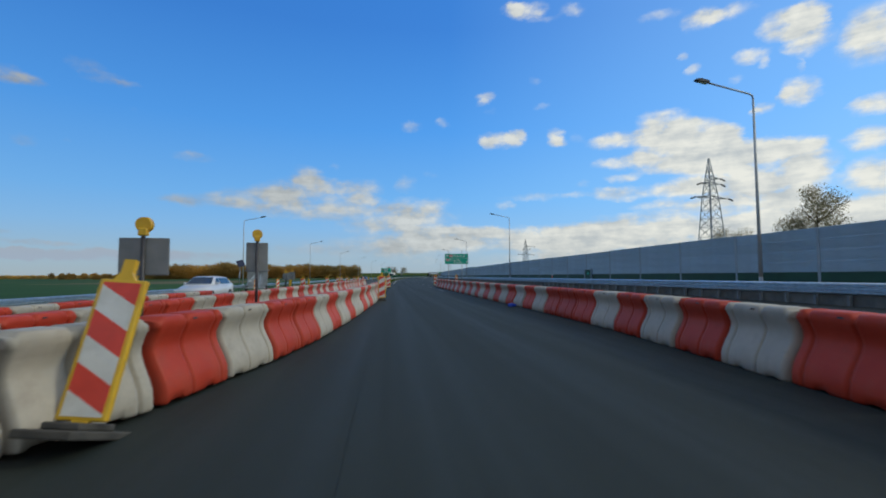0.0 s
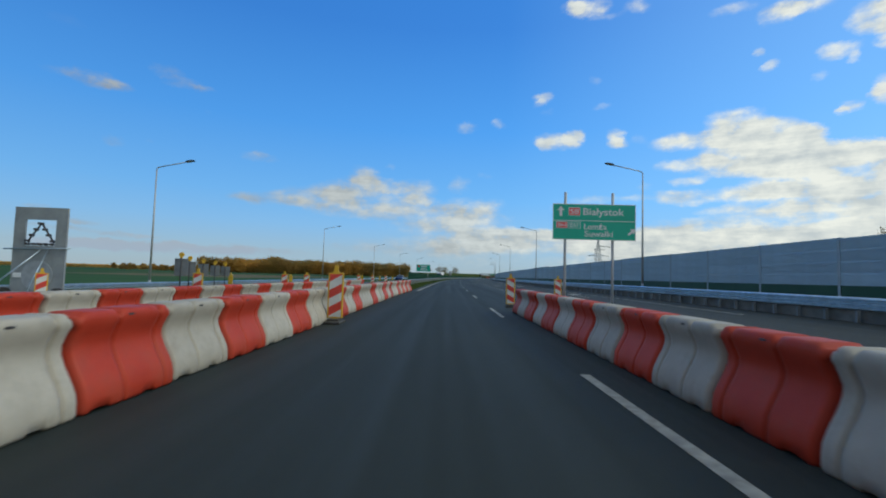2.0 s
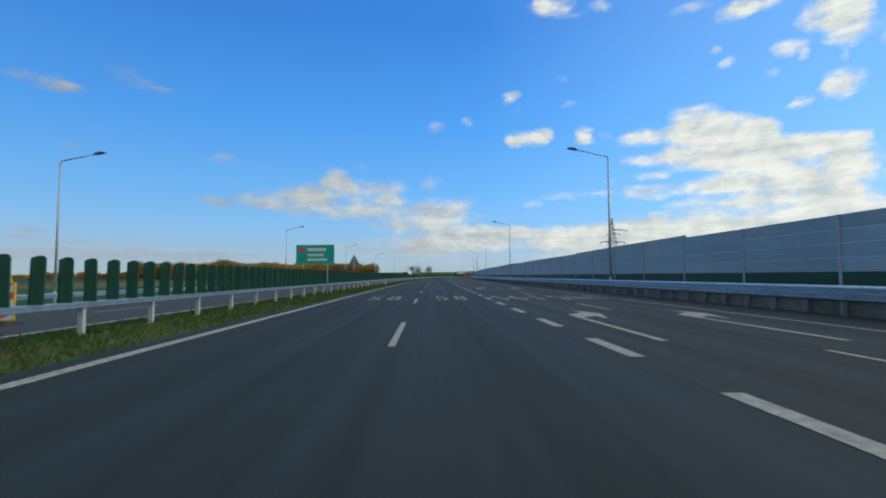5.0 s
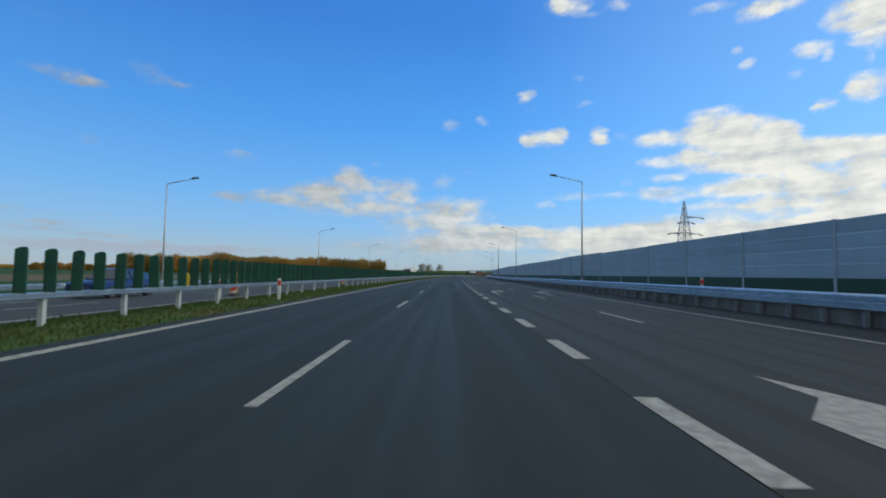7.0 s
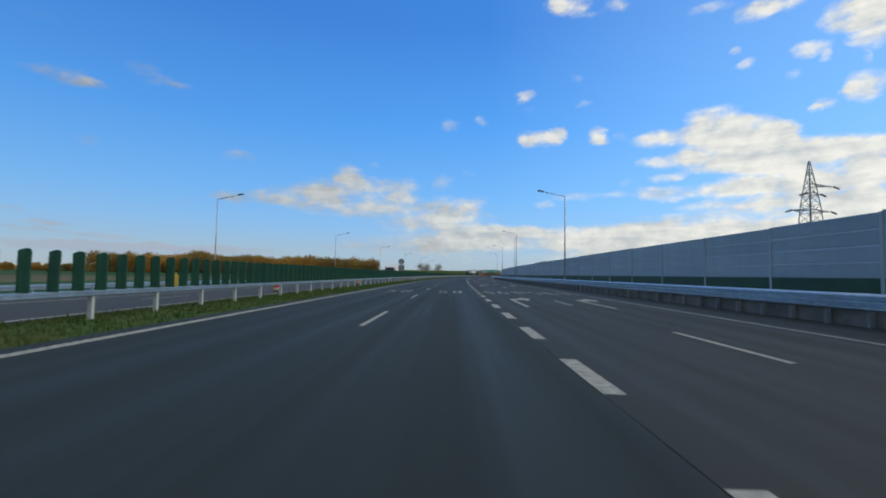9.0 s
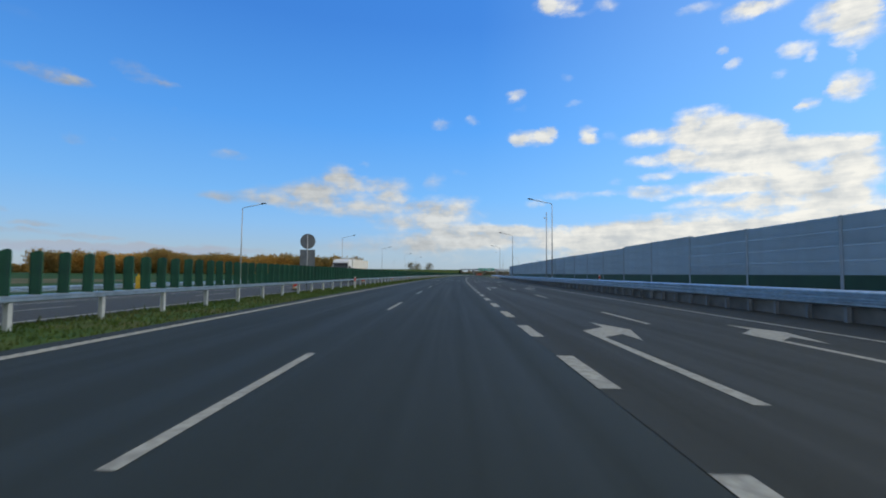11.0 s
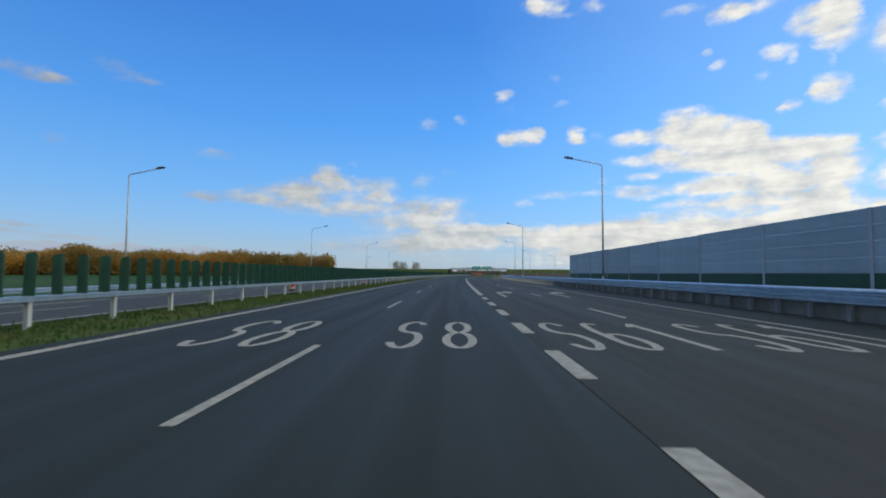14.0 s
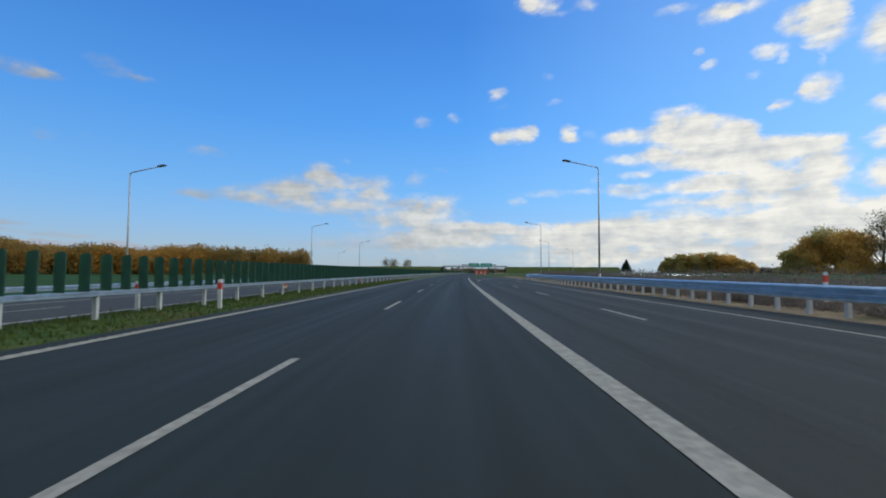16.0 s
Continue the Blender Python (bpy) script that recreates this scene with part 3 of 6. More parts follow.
structure(link("verge", sweep([(-30, -0.95), (-24, -0.66), (-18.6, far_z(-18.6) - 0.02)], S0, S1, 10), M["grass"]), "mown grass verge beyond the far carriageway", "grass verge")
structure(link("verge", sweep([(12.44, -0.01), (12.6, 0.02), (15.6, 0.05), (17.5, -0.2)], S0, 332, 10), M["verge"]), "gravelly verge below the noise barrier", "verge")
structure(link("verge", sweep([(11.75, 0.0), (12.9, 0.02), (15.0, -0.05), (22.0, -0.3)], 332, S1, 10), M["verge"]), "sandy road verge with dry grass", "verge")

# ---- road markings ----
PZ = 0.005


def dashes(name, u, width, s_first, length, period, s_end, label, z=PZ, drift=0.0):
    holder = structure(empty(name, None), label, "road marking")
    s = s_first
    while s < s_end:
        bm = bmesh.new()
        v = u + drift * s
        patch(bm, v - width / 2, v + width / 2, s, s + length, z)
        part("dash", bm, M["paint"], holder)
        s += period


def line(name, u, width, s0, s1, label, z=PZ):
    bm = bmesh.new()
    patch(bm, u - width / 2, u + width / 2, s0, s1, z)
    structure(link(name, bm, M["paint"]), label, "road marking")


dashes("lane_line", 0.0, 0.125, 35.6, 4.0, 12.0, 560, "white broken line between the through lanes", drift=-0.0004)
dashes("exit_lane_line", 3.57, 0.24, 58.64, 1.93, 3.9775, 309, "broad white short-dashed line beside the exit lanes")
dashes("exit_lane_line", 6.72, 0.13, 67.2, 3.5, 12.08, 420, "thin white broken line between the exit lanes")
line("exit_lane_line", 3.59, 0.28, 309.5, 424, "broad solid white line beside the exit lanes")
line("edge_line", -3.95, 0.22, 69.0, 700, "ribbed white edge line along the median")
line("edge_line", 9.88, 0.14, 52.0, 400, "thin white edge line along the outer shoulder")
dashes("lane_line", -12.2, 0.14, 70.0, 4.0, 12.0, 420, "white broken line on the opposite carriageway", far_z(-12.2) + 0.008)
line("edge_line", -8.15, 0.2, 60.0, 700, "white edge line of the opposite carriageway", far_z(-8.15) + 0.008)
line("edge_line", -16.3, 0.2, 40.0, 700, "white outer edge line of the opposite carriageway", far_z(-16.3) + 0.008)

def line_ribs(u, width, s0, s1, step):
    """Low transverse ribs on the edge line."""
    verts, faces = [], []
    n = int((s1 - s0) / step)
    for k in range(n):
        s, o = s0 + k * step, len(verts)
        for z, d in ((PZ, 0.0), (PZ + 0.009, 0.018)):
            for a, b in ((-1, -1), (1, -1), (1, 1), (-1, 1)):
                verts.append(tuple(road(s + b * (0.045 - d), u + a * (width / 2 - d), z)))
        faces += [(o + 4, o + 5, o + 6, o + 7)] + [(o + i, o + (i + 1) % 4, o + 4 + (i + 1) % 4, o + 4 + i) for i in range(4)]
    me = bpy.data.meshes.new("line_ribs")
    me.from_pydata(verts, [], faces)
    me.materials.append(M["paint"])
    tagged(new("line_ribs", me), "raised ribs of the white edge line", "road marking", kind="stuff")


line_ribs(-3.95, 0.22, 69.0, 380.0, 0.2)

ARROW = [(-0.12, 0.4), (0.05, 0.4), (0.05, 4.95), (0.55, 5.45), (0.60, 4.55), (1.02, 6.25), (0.57, 7.7), (0.55, 6.65), (-0.10, 5.92)]


def road_arrow(s, u):
    bm = bmesh.new()
    vs = [bm.verts.new((x, y, 0)) for x, y in ARROW]
    for q in ((0, 1, 2, 8), (2, 3, 7, 8), (3, 4, 5), (3, 5, 7), (7, 5, 6)):
        bm.faces.new([vs[i] for i in q])
    ob = link("road_arrow", bm, M["paint"])
    ob.matrix_basis = at_road(s, u, PZ)
    return tagged(ob, "white right-turn arrow painted on the asphalt", "road marking", "exit lane arrows")


for s in (65.3, 95.6, 125.6, 155.4, 186.3, 216.8, 247.1, 277.2, 307.5):
    road_arrow(s, 4.80)
    road_arrow(s - 0.15, 8.02)


def text_mesh(body, size=1.0, extrude=0.0, width=1.0):
    cu = bpy.data.curves.new("text", "FONT")
    cu.body, cu.size, cu.extrude, cu.resolution_u = body, size, extrude, 4
    cu.offset = 0.010
    cu.align_x, cu.align_y = "LEFT", "BOTTOM_BASELINE"
    ob = bpy.data.objects.new("text", cu)
    scene.collection.objects.link(ob)
    dg = bpy.context.evaluated_depsgraph_get()
    me = bpy.data.meshes.new_from_object(ob.evaluated_get(dg))
    bpy.data.objects.remove(ob)
    bpy.data.curves.remove(cu)
    co = np.empty(len(me.vertices) * 3)
    me.vertices.foreach_get("co", co)
    co = co.reshape(-1, 3)
    lo, hi = co.min(0), co.max(0)
    return me, lo, hi


def lettering(name, body, x0, x1, y0, y1, material, z=0.0, bold=0.0):
    """A mesh of the word, scaled to the box x0..x1, y0..y1."""
    me, lo, hi = text_mesh(body)
    co = np.empty(len(me.vertices) * 3)
    me.vertices.foreach_get("co", co)
    co = co.reshape(-1, 3)
    co[:, 0] = x0 + (co[:, 0] - lo[0]) / (hi[0] - lo[0]) * (x1 - x0)
    co[:, 1] = y0 + (co[:, 1] - lo[1]) / (hi[1] - lo[1]) * (y1 - y0)
    co[:, 2] = z
    me.vertices.foreach_set("co", co.ravel())
    me.materials.clear()
    me.materials.append(material)
    return new(name, me)


def heavy_letter(ch, w, h, t, n=14):
    """A painted road character of stroke t, in the box 0..w, 0..h."""
    def arc(cx, cy, rx, ry, a0, a1):
        return [(cx + rx * math.cos(math.radians(a0 + (a1 - a0) * k / n)), cy + ry * math.sin(math.radians(a0 + (a1 - a0) * k / n))) for k in range(n + 1)]
    r, ty = (w - t) / 2, t * 1.5
    q = (h - ty) / 4
    cx, top, low = w / 2, h - ty / 2 - q, ty / 2 + q
    if ch == "8":
        runs = [arc(cx, top, r * 0.92, q, 0, 360), arc(cx, low, r, q, 0, 360)]
    elif ch == "S":
        runs = [arc(cx, top, r, q, 25, 270) + arc(cx, low, r, q, 90, -155)[1:]]
    elif ch == "6":
        runs = [arc(cx, low, r, q, 0, 360), [(cx - r, low)] + arc(cx, low + q, r, 2 * q, 180, 60)]
    else:
        runs = [[(cx, ty / 2), (cx, h - ty / 2)], [(cx, h - ty / 2), (cx - w * 0.35, h - h * 0.2)]]
    bm = bmesh.new()
    for j, pts in enumerate(runs):
        prev = None
        for k, p in enumerate(pts):
            a, b = Vector(pts[max(k - 1, 0)]), Vector(pts[min(k + 1, len(pts) - 1)])
            if k in (0, len(pts) - 1) and (Vector(pts[0]) - Vector(pts[-1])).length < 1e-6:
                a, b = Vector(pts[-2]), Vector(pts[1])
            d = (b - a).normalized()
            nx, ny = -d.y * t / 2, d.x * t / 2 * (1.0 + 0.5 * abs(d.x))
            cur = (bm.verts.new((p[0] + nx, p[1] + ny, 0.002 * j)), bm.verts.new((p[0] - nx, p[1] - ny, 0.002 * j)))
            if prev:
                bm.faces.new((prev[0], prev[1], cur[1], cur[0]))
            prev = cur
    bmesh.ops.recalc_face_normals(bm, faces=bm.faces)
    return bm


def road_writing(s, chars, us, label):
    for ch, u in zip(chars, us):
        ob = link("road_lettering", heavy_letter(ch, 0.62, 4.0, 0.15), M["paint"])
        ob.matrix_basis = at_road(s, u, PZ)
        tagged(ob, label, "road marking", "painted road numbers")


for s in (110.2, 198.6, 291.3):
    road_writing(s, "S8", (-2.50, -1.52), "white S8 route number painted on the through lane")
    road_writing(s, "S8", (0.90, 1.87), "white S8 route number painted on the through lane")
    road_writing(s, "S61", (3.98, 4.90, 5.90), "white S61 route number painted on the exit lane")
    road_writing(s, "S61", (7.05, 8.05, 8.95), "white S61 route number painted on the outer exit lane")


# ---- noise barrier ----
def noise_barrier():
    thing = tagged(empty("noise_barrier"), "tall grey ribbed metal noise barrier with dark green foot panels", "noise barrier")
    W, bay = 14.95, 5.0
    pm, gm = bmesh.new(), bmesh.new()
    # one ribbed panel, 5 m long and 0.5 m high, facing the road
    n = 9
    prof = []
    for k in range(n):
        z = 0.5 * k / n
        prof += [(0.0, z + 0.004), (0.0, z + 0.5 / n - 0.024), (0.03, z + 0.5 / n - 0.018), (0.03, z + 0.5 / n - 0.002)]
    prof = [(0.004, 0.0), (0.004, 0.012)] + [(a, b) for a, b in prof if 0.02 < b < 0.48] + [(0.004, 0.488), (0.004, 0.5)]
    outline = prof + [(0.1, 0.5), (0.1, 0.0)]
    prism(pm, outline, 0.06, bay - 0.06)
    panel_me = bpy.data.meshes.new("panel")
    pm.to_mesh(panel_me)
    pm.free()
    panel_me.materials.append(M["panel"])
    box(gm, (0.01, 0.06, 0), (0.11, bay - 0.06, 0.472), 0.004)
    green_me = bpy.data.meshes.new("foot_panel")
    gm.to_mesh(green_me)
    gm.free()
    green_me.materials.append(M["panel_green"])
    bm = bmesh.new()
    for x0, x1, y0, y1 in ((-0.016, -0.008, -0.07, 0.07), (0.12, 0.135, -0.075, 0.075), (-0.008, 0.12, -0.006, 0.006)):
        box(bm, (x0, y0, 0), (x1, y1, 3.27))
    post_me = bpy.data.meshes.new("post")
    bm.to_mesh(post_me)
    bm.free()
    post_me.materials.append(M["panel_post"])
    tops = {8: 0.08, 9: 0.08, 10: 0.06, 11: 0.06, 24: 0.05, 25: 0.05, 33: 0.1, 34: 0.1, 35: 0.08, 36: 0.08, 44: 0.06, 45: 0.06, 46: 0.06, 58: 0.07, 59: 0.07}
    k, s = 0, -51.4
    while s < 336.0:
        lift = tops.get(k, 0.0) + (0.03 if (k // 3) % 2 else 0.0)
        p = new("post", post_me)
        p.parent, p.matrix_basis = thing, at_road(s, W, lift)
        short = min(1.0, (336.7 - s) / bay)
        for j in range(3):
            f = new("foot_panel", green_me)
            f.parent, f.matrix_basis = thing, at_road(s, W, -0.13 + 0.46 * j) @ Matrix.Diagonal((1, short, 1, 1))
        for j in range(4):
            f = new("panel", panel_me)
            f.parent, f.matrix_basis = thing, at_road(s, W, 1.262 + 0.5 * (1 + lift / 2.0) * j) @ Matrix.Diagonal((1, short, 1 + lift / 2.0, 1))
        s += bay
        k += 1
    p = new("post", post_me)
    p.parent, p.matrix_basis = thing, at_road(336.7, W, 0.0)
    # escape door in front of the panels
    d = tagged(empty("escape_door", at_road(42.2, 14.85, 0.03)), "green metal escape door with pale frame in the noise barrier", "door")
    bm = bmesh.new()
    box(bm, (-0.04, 0.1, 0.05), (0.02, 1.45, 1.66), 0.01)
    leaf = part("leaf", bm, M["panel_green"], d)
    bm = bmesh.new()
    box(bm, (-0.055, 0.55, 1.2), (-0.041, 0.95, 1.42))
    part("plate", bm, M["sign_green"], leaf, "small green plate")
    for y in (0.0, 1.46):
        bm = bmesh.new()
        box(bm, (-0.08, y, 0), (0.06, y + 0.1, 1.75), 0.008)
        part("frame_post", bm, M["galv"], d)
    bm = bmesh.new()
    box(bm, (-0.08, 0.1, 1.67), (0.06, 1.46, 1.75), 0.008)
    part("lintel", bm, M["galv"], d)


# ---- guard rails ----
def guard_rail_right():
    g = tagged(empty("guard_rail"), "three-wave galvanised guard rail along the outer shoulder", "guard rail")
    prof = [(12.24, 0.86), (12.20, 0.85), (12.14, 0.81), (12.14, 0.77), (12.21, 0.73), (12.21, 0.70), (12.14, 0.66), (12.14, 0.62), (12.21, 0.58), (12.21, 0.55), (12.14, 0.51), (12.14, 0.47), (12.20, 0.43), (12.24, 0.42), (12.245, 0.43), (12.245, 0.85)]
    s = -40.0
    while s < 400:
        part("beam", sweep(prof, s, s + 4.01, 2, closed=True), M["galv"], g)
        s += 4.0
    bm = bmesh.new()
    box(bm, (0.0, -0.05, 0), (0.012, 0.05, 0.84))
    box(bm, (0.012, -0.05, 0), (0.12, -0.04, 0.84))
    box(bm, (0.012, 0.04, 0), (0.12, 0.05, 0.84))
    me = bpy.data.meshes.new("post")
    bm.to_mesh(me)
    bm.free()
    me.materials.append(M["post_shaded"])
    # same post in the lighter zinc colour, for the sunlit run past the wall
    bare = me.copy()
    bare.materials[0] = M["post_zinc"]
    s = 345.87 - 1.34 * 288
    while s < 400:
        p = new("post", me if s < 333.4 else bare)
        p.parent, p.matrix_basis = g, at_road(s, 12.25, 0.0)
        s += 1.34


def rail_end_right():
    """The rail swings away to the right with the slip road."""
    g = tagged(empty("guard_rail"), "galvanised guard rail bending along the slip road", "guard rail")
    pts = []
    for k in range(46):
        f = k * 2.0
        pts.append((400 + f - 0.0016 * f * f, 12.19 + 0.0085 * f * f))
    bm = bmesh.new()
    prev = None
    for s, u in pts:
        cur = [bm.verts.new(road(s, u + du, z)) for du, z in ((0, 0.86), (-0.06, 0.8), (0.0, 0.72), (-0.06, 0.63), (0, 0.55), (-0.06, 0.48), (0, 0.42))]
        if prev:
            for j in range(6):
                bm.faces.new((prev[j], prev[j + 1], cur[j + 1], cur[j]))
        prev = cur
    ob = part("beam", bm, M["galv"], g)
    so = ob.modifiers.new("thick", "SOLIDIFY")
    so.thickness = 0.01
    for s, u in pts[::1]:
        bm = bmesh.new()
        box(bm, (0.02, -0.05, 0), (0.1, 0.05, 0.84))
        p = part("post", bm, M["galv_dull"], g)
        p.matrix_basis = at_road(s, u, -0.02)


def concrete_foot():
    # the shade on this wall is in its base colour
    bm = sweep([(12.45, 0.0), (12.45, 0.46), (12.50, 0.52), (12.75, 0.52), (12.75, 0.0)], -40, 333.4, 6, closed=True)
    structure(link("concrete_foot_wall", bm, M["concrete_shaded_stained"]), "low stained concrete wall behind the guard rail, its shade put into a darker colour", "wall")


def median_rail(s0=88.6, s1=640.0):
    g = tagged(empty("guard_rail"), "double-sided galvanised guard rail standing in the median grass", "guard rail")
    prof = [(-6.24, 0.555), (-6.215, 0.565), (-6.215, 0.595), (-6.232, 0.605), (-6.232, 0.620), (-6.215, 0.630), (-6.215, 0.660), (-6.235, 0.672), (-6.50, 0.672), (-6.52, 0.660), (-6.52, 0.565), (-6.50, 0.555)]
    s = s0
    while s < s1:
        part("beam", sweep(prof, s, min(s + 4.6, s1), 2.3, closed=True), M["galv"], g)
        s += 4.6
    bm = sweep([(-6.5, 0.555), (-6.24, 0.555), (-6.24, 0.67), (-6.5, 0.67)], s0 - 2.2, s0, 2.3, closed=True)
    for v in bm.verts:
        # the end section dips into the ground
        q = math.atan2(v.co.y, RADIUS - v.co.x) * RADIUS
        v.co.z -= 0.62 * max(0.0, (s0 - q) / 2.2)
    part("end_section", bm, M["galv"], g, "sloping end section buried in the grass")
    bm = bmesh.new()
    box(bm, (-0.05, -0.045, -0.1), (0.05, -0.037, 0.58))
    box(bm, (-0.05, 0.037, -0.1), (0.05, 0.045, 0.58))
    box(bm, (0.042, -0.037, -0.1), (0.05, 0.037, 0.58))
    me = bpy.data.meshes.new("post")
    bm.to_mesh(me)
    bm.free()
    me.materials.append(M["post_zinc"])
    for first, last in ((90.39, 160.0), (161.24, s1)):
        for k in range(int((last - first) / 2.313)):
            p = new("post", me)
            p.parent, p.matrix_basis = g, at_road(first + 2.313 * k, -6.32, 0.0)


def glare_screen(s0=89.0, s1=640.0):
    g = tagged(empty("anti_glare_screen"), "row of dark green plastic anti-glare blades on the median rail", "anti-glare screen")
    n, w = 6, 0.28
    rows = []
    bm = bmesh.new()
    for z, f in ((0.0, 0.96), (0.03, 1.0), (0.84, 1.0), (0.885, 0.98), (0.897, 0.9)):
        arch = 0.045 if z > 0.8 else 0.0
        fr = [bm.verts.new((w * f * (k / n - 0.5), 0.045 * (1 - (2 * k / n - 1) ** 2), z - arch * (2 * k / n - 1) ** 2)) for k in range(n + 1)]
        bk = [bm.verts.new((w * f * (k / n - 0.5), 0.045 * (1 - (2 * k / n - 1) ** 2) + 0.022, z - arch * (2 * k / n - 1) ** 2)) for k in range(n, -1, -1)]
        rows.append(fr + bk)
    m = len(rows[0])
    for a, b in zip(rows, rows[1:]):
        for k in range(m):
            bm.faces.new((a[k], a[(k + 1) % m], b[(k + 1) % m], b[k])).smooth = k % (n + 1) != n
    bm.faces.new(rows[0][::-1])
    bm.faces.new(rows[-1])
    me = bpy.data.meshes.new("blade")
    bm.to_mesh(me)
    bm.free()
    me.materials.append(M["fin"])
    rng = random.Random(3)
    s, k = s0, 0
    base = [v.co.copy() for v in me.vertices]
    polys = [tuple(p.vertices) for p in me.polygons]
    verts, faces = [], []
    while s < s1:
        mt = at_road(s, -6.40, 0.66, -4 + rng.uniform(-4, 4)) @ pose(0, 0, 0, rng.uniform(-1.2, 1.2), rng.uniform(-1.5, 1.5), 0)
        if k < 300:
            p = new("blade", me)
            p.parent, p.matrix_basis = g, mt
        else:
            o = len(verts)
            verts += [mt @ c for c in base]
            faces += [tuple(i + o for i in f) for f in polys]
        s += 0.665
        k += 1
    m2 = bpy.data.meshes.new("far_blade")
    m2.from_pydata(verts, [], faces)
    m2.materials.append(M["fin"])
    ob = new("far_blade", m2)
    ob.parent = g
    ob["kind"] = "stuff"


def far_rail():
    g = tagged(empty("guard_rail"), "galvanised guard rail on the far side of the opposite carriageway", "guard rail")
    z = far_z(-20.0)
    prof = [(-20.0, z + 0.40), (-19.93, z + 0.44), (-19.93, z + 0.50), (-20.0, z + 0.55), (-19.93, z + 0.60), (-19.93, z + 0.67), (-20.0, z + 0.71), (-20.02, z + 0.71), (-20.02, z + 0.40)]
    s = -40.0
    while s < 640:
        part("beam", sweep(prof, s, s + 8.0, 4, closed=True), M["galv"], g)
        s += 8.0
    bm = bmesh.new()
    box(bm, (-0.1, -0.04, 0), (-0.02, 0.04, 0.68))
    me = bpy.data.meshes.new("post")
    bm.to_mesh(me)
    bm.free()
    me.materials.append(M["galv_dull"])
    s = -39.0
    while s < 420:
        p = new("post", me)
        p.parent, p.matrix_basis = g, at_road(s, -20.0, z)
        s += 4.0


# ---- water-filled barriers ----
UNIT = 1.2


def barrier_mesh(name, material):
    prof = [(0.235, 0.0), (0.25, 0.03), (0.25, 0.11), (0.238, 0.19), (0.195, 0.29), (0.140, 0.39), (0.105, 0.48), (0.102, 0.55), (0.130, 0.62), (0.158, 0.68), (0.168, 0.73), (0.165, 0.77), (0.150, 0.79), (0.120, 0.80)]
    L2 = UNIT / 2 - 0.018
    st = [(-L2, 0.125, 0), (-L2 + 0.012, 0.055, 0), (-L2 + 0.028, 0.008, 0), (-L2 + 0.045, 0, 0), (-L2 + 0.075, 0, 0), (-0.42, 0, 1), (-0.30, 0, 1), (-0.28, 0, 0)]
    for g in (-0.13, 0.41):
        st += [(g - 0.05, 0, 0), (g - 0.022, 0, 0), (g - 0.010, 0.07, 0), (g + 0.006, 0.07, 0), (g + 0.018, 0, 0), (g + 0.05, 0, 0)]
        if g < 0:
            st += [(0.10, 0, 0), (0.12, 0, 1), (0.25, 0, 1), (0.27, 0, 0)]
    st += [(L2 - 0.075, 0, 0), (L2 - 0.045, 0, 0), (L2 - 0.028, 0.008, 0), (L2 - 0.012, 0.055, 0), (L2, 0.125, 0)]
    bm = bmesh.new()
    rings = []
    for y, inset, foot in st:
        ring = []
        for sgn in (1, -1):
            pr = prof if sgn == 1 else prof[::-1]
            for x, z in pr:
                zz = z + (0.055 if foot and z < 0.02 else 0.0)
                top = 0.035 if (z > 0.7 and (abs(y) > L2 - 0.05 or -0.16 < y < -0.10 or 0.38 < y < 0.44)) else 0.0
                ring.append(bm.verts.new((sgn * (x - inset * (1 if z < 0.7 else 0.4)), y, zz - top)))
        rings.append(ring)
    m = len(rings[0])
    for a, b in zip(rings, rings[1:]):
        for k in range(m):
            f = bm.faces.new((a[k], b[k], b[(k + 1) % m], a[(k + 1) % m]))
            f.smooth = True
    bm.faces.new(rings[0])
    bm.faces.new(rings[-1][::-1])
    bmesh.ops.recalc_face_normals(bm, faces=bm.faces)
    me = bpy.data.meshes.new(name)
    bm.to_mesh(me)
    bm.free()
    me.materials.append(material)
    return me


BAR = {"R": barrier_mesh("body", M["red"]), "W": barrier_mesh("body", M["white"])}
bm = bmesh.new()
box(bm, (0.132, -0.036, 0.738), (0.171, 0.036, 0.757))
SLOT = bpy.data.meshes.new("handle_slot")
bm.to_mesh(SLOT)
bm.free()
SLOT.materials.append(M["dark"])


def barrier_row(colors, s0, unit, course, side, group, z=lambda u: 0.0):
    """course: points (s, u) of the row's face; side: +1 where the body lies to the right of it; unit: spacing."""
    rng = random.Random(len(colors) + int(s0))
    ss, us = [p[0] for p in course], [p[1] for p in course]
    s = s0
    for c in colors:
        mid = s + unit / 2
        a, b = np.interp(s, ss, us), np.interp(s + unit, ss, us)
        u = (a + b) / 2 + side * 0.235 + rng.uniform(-0.02, 0.02)
        turn = -math.degrees(math.atan2(b - a, unit)) + rng.uniform(-1.2, 1.2)
        e = empty("water_barrier", at_road(mid, u, z(u), turn) @ Matrix.Diagonal((1, unit / UNIT, 1, 1)))
        body = new("body", BAR[c])
        body.parent = e
        for half_turn in (0, 180):
            slot = new("handle_slot", SLOT)
            slot.parent, slot.matrix_basis = e, pose(0, 0, 0, 0, 0, half_turn)
        tagged(e, ("red" if c == "R" else "dirty white") + " moulded plastic water-filled road barrier on the asphalt", "road barrier", group)
        s += unit


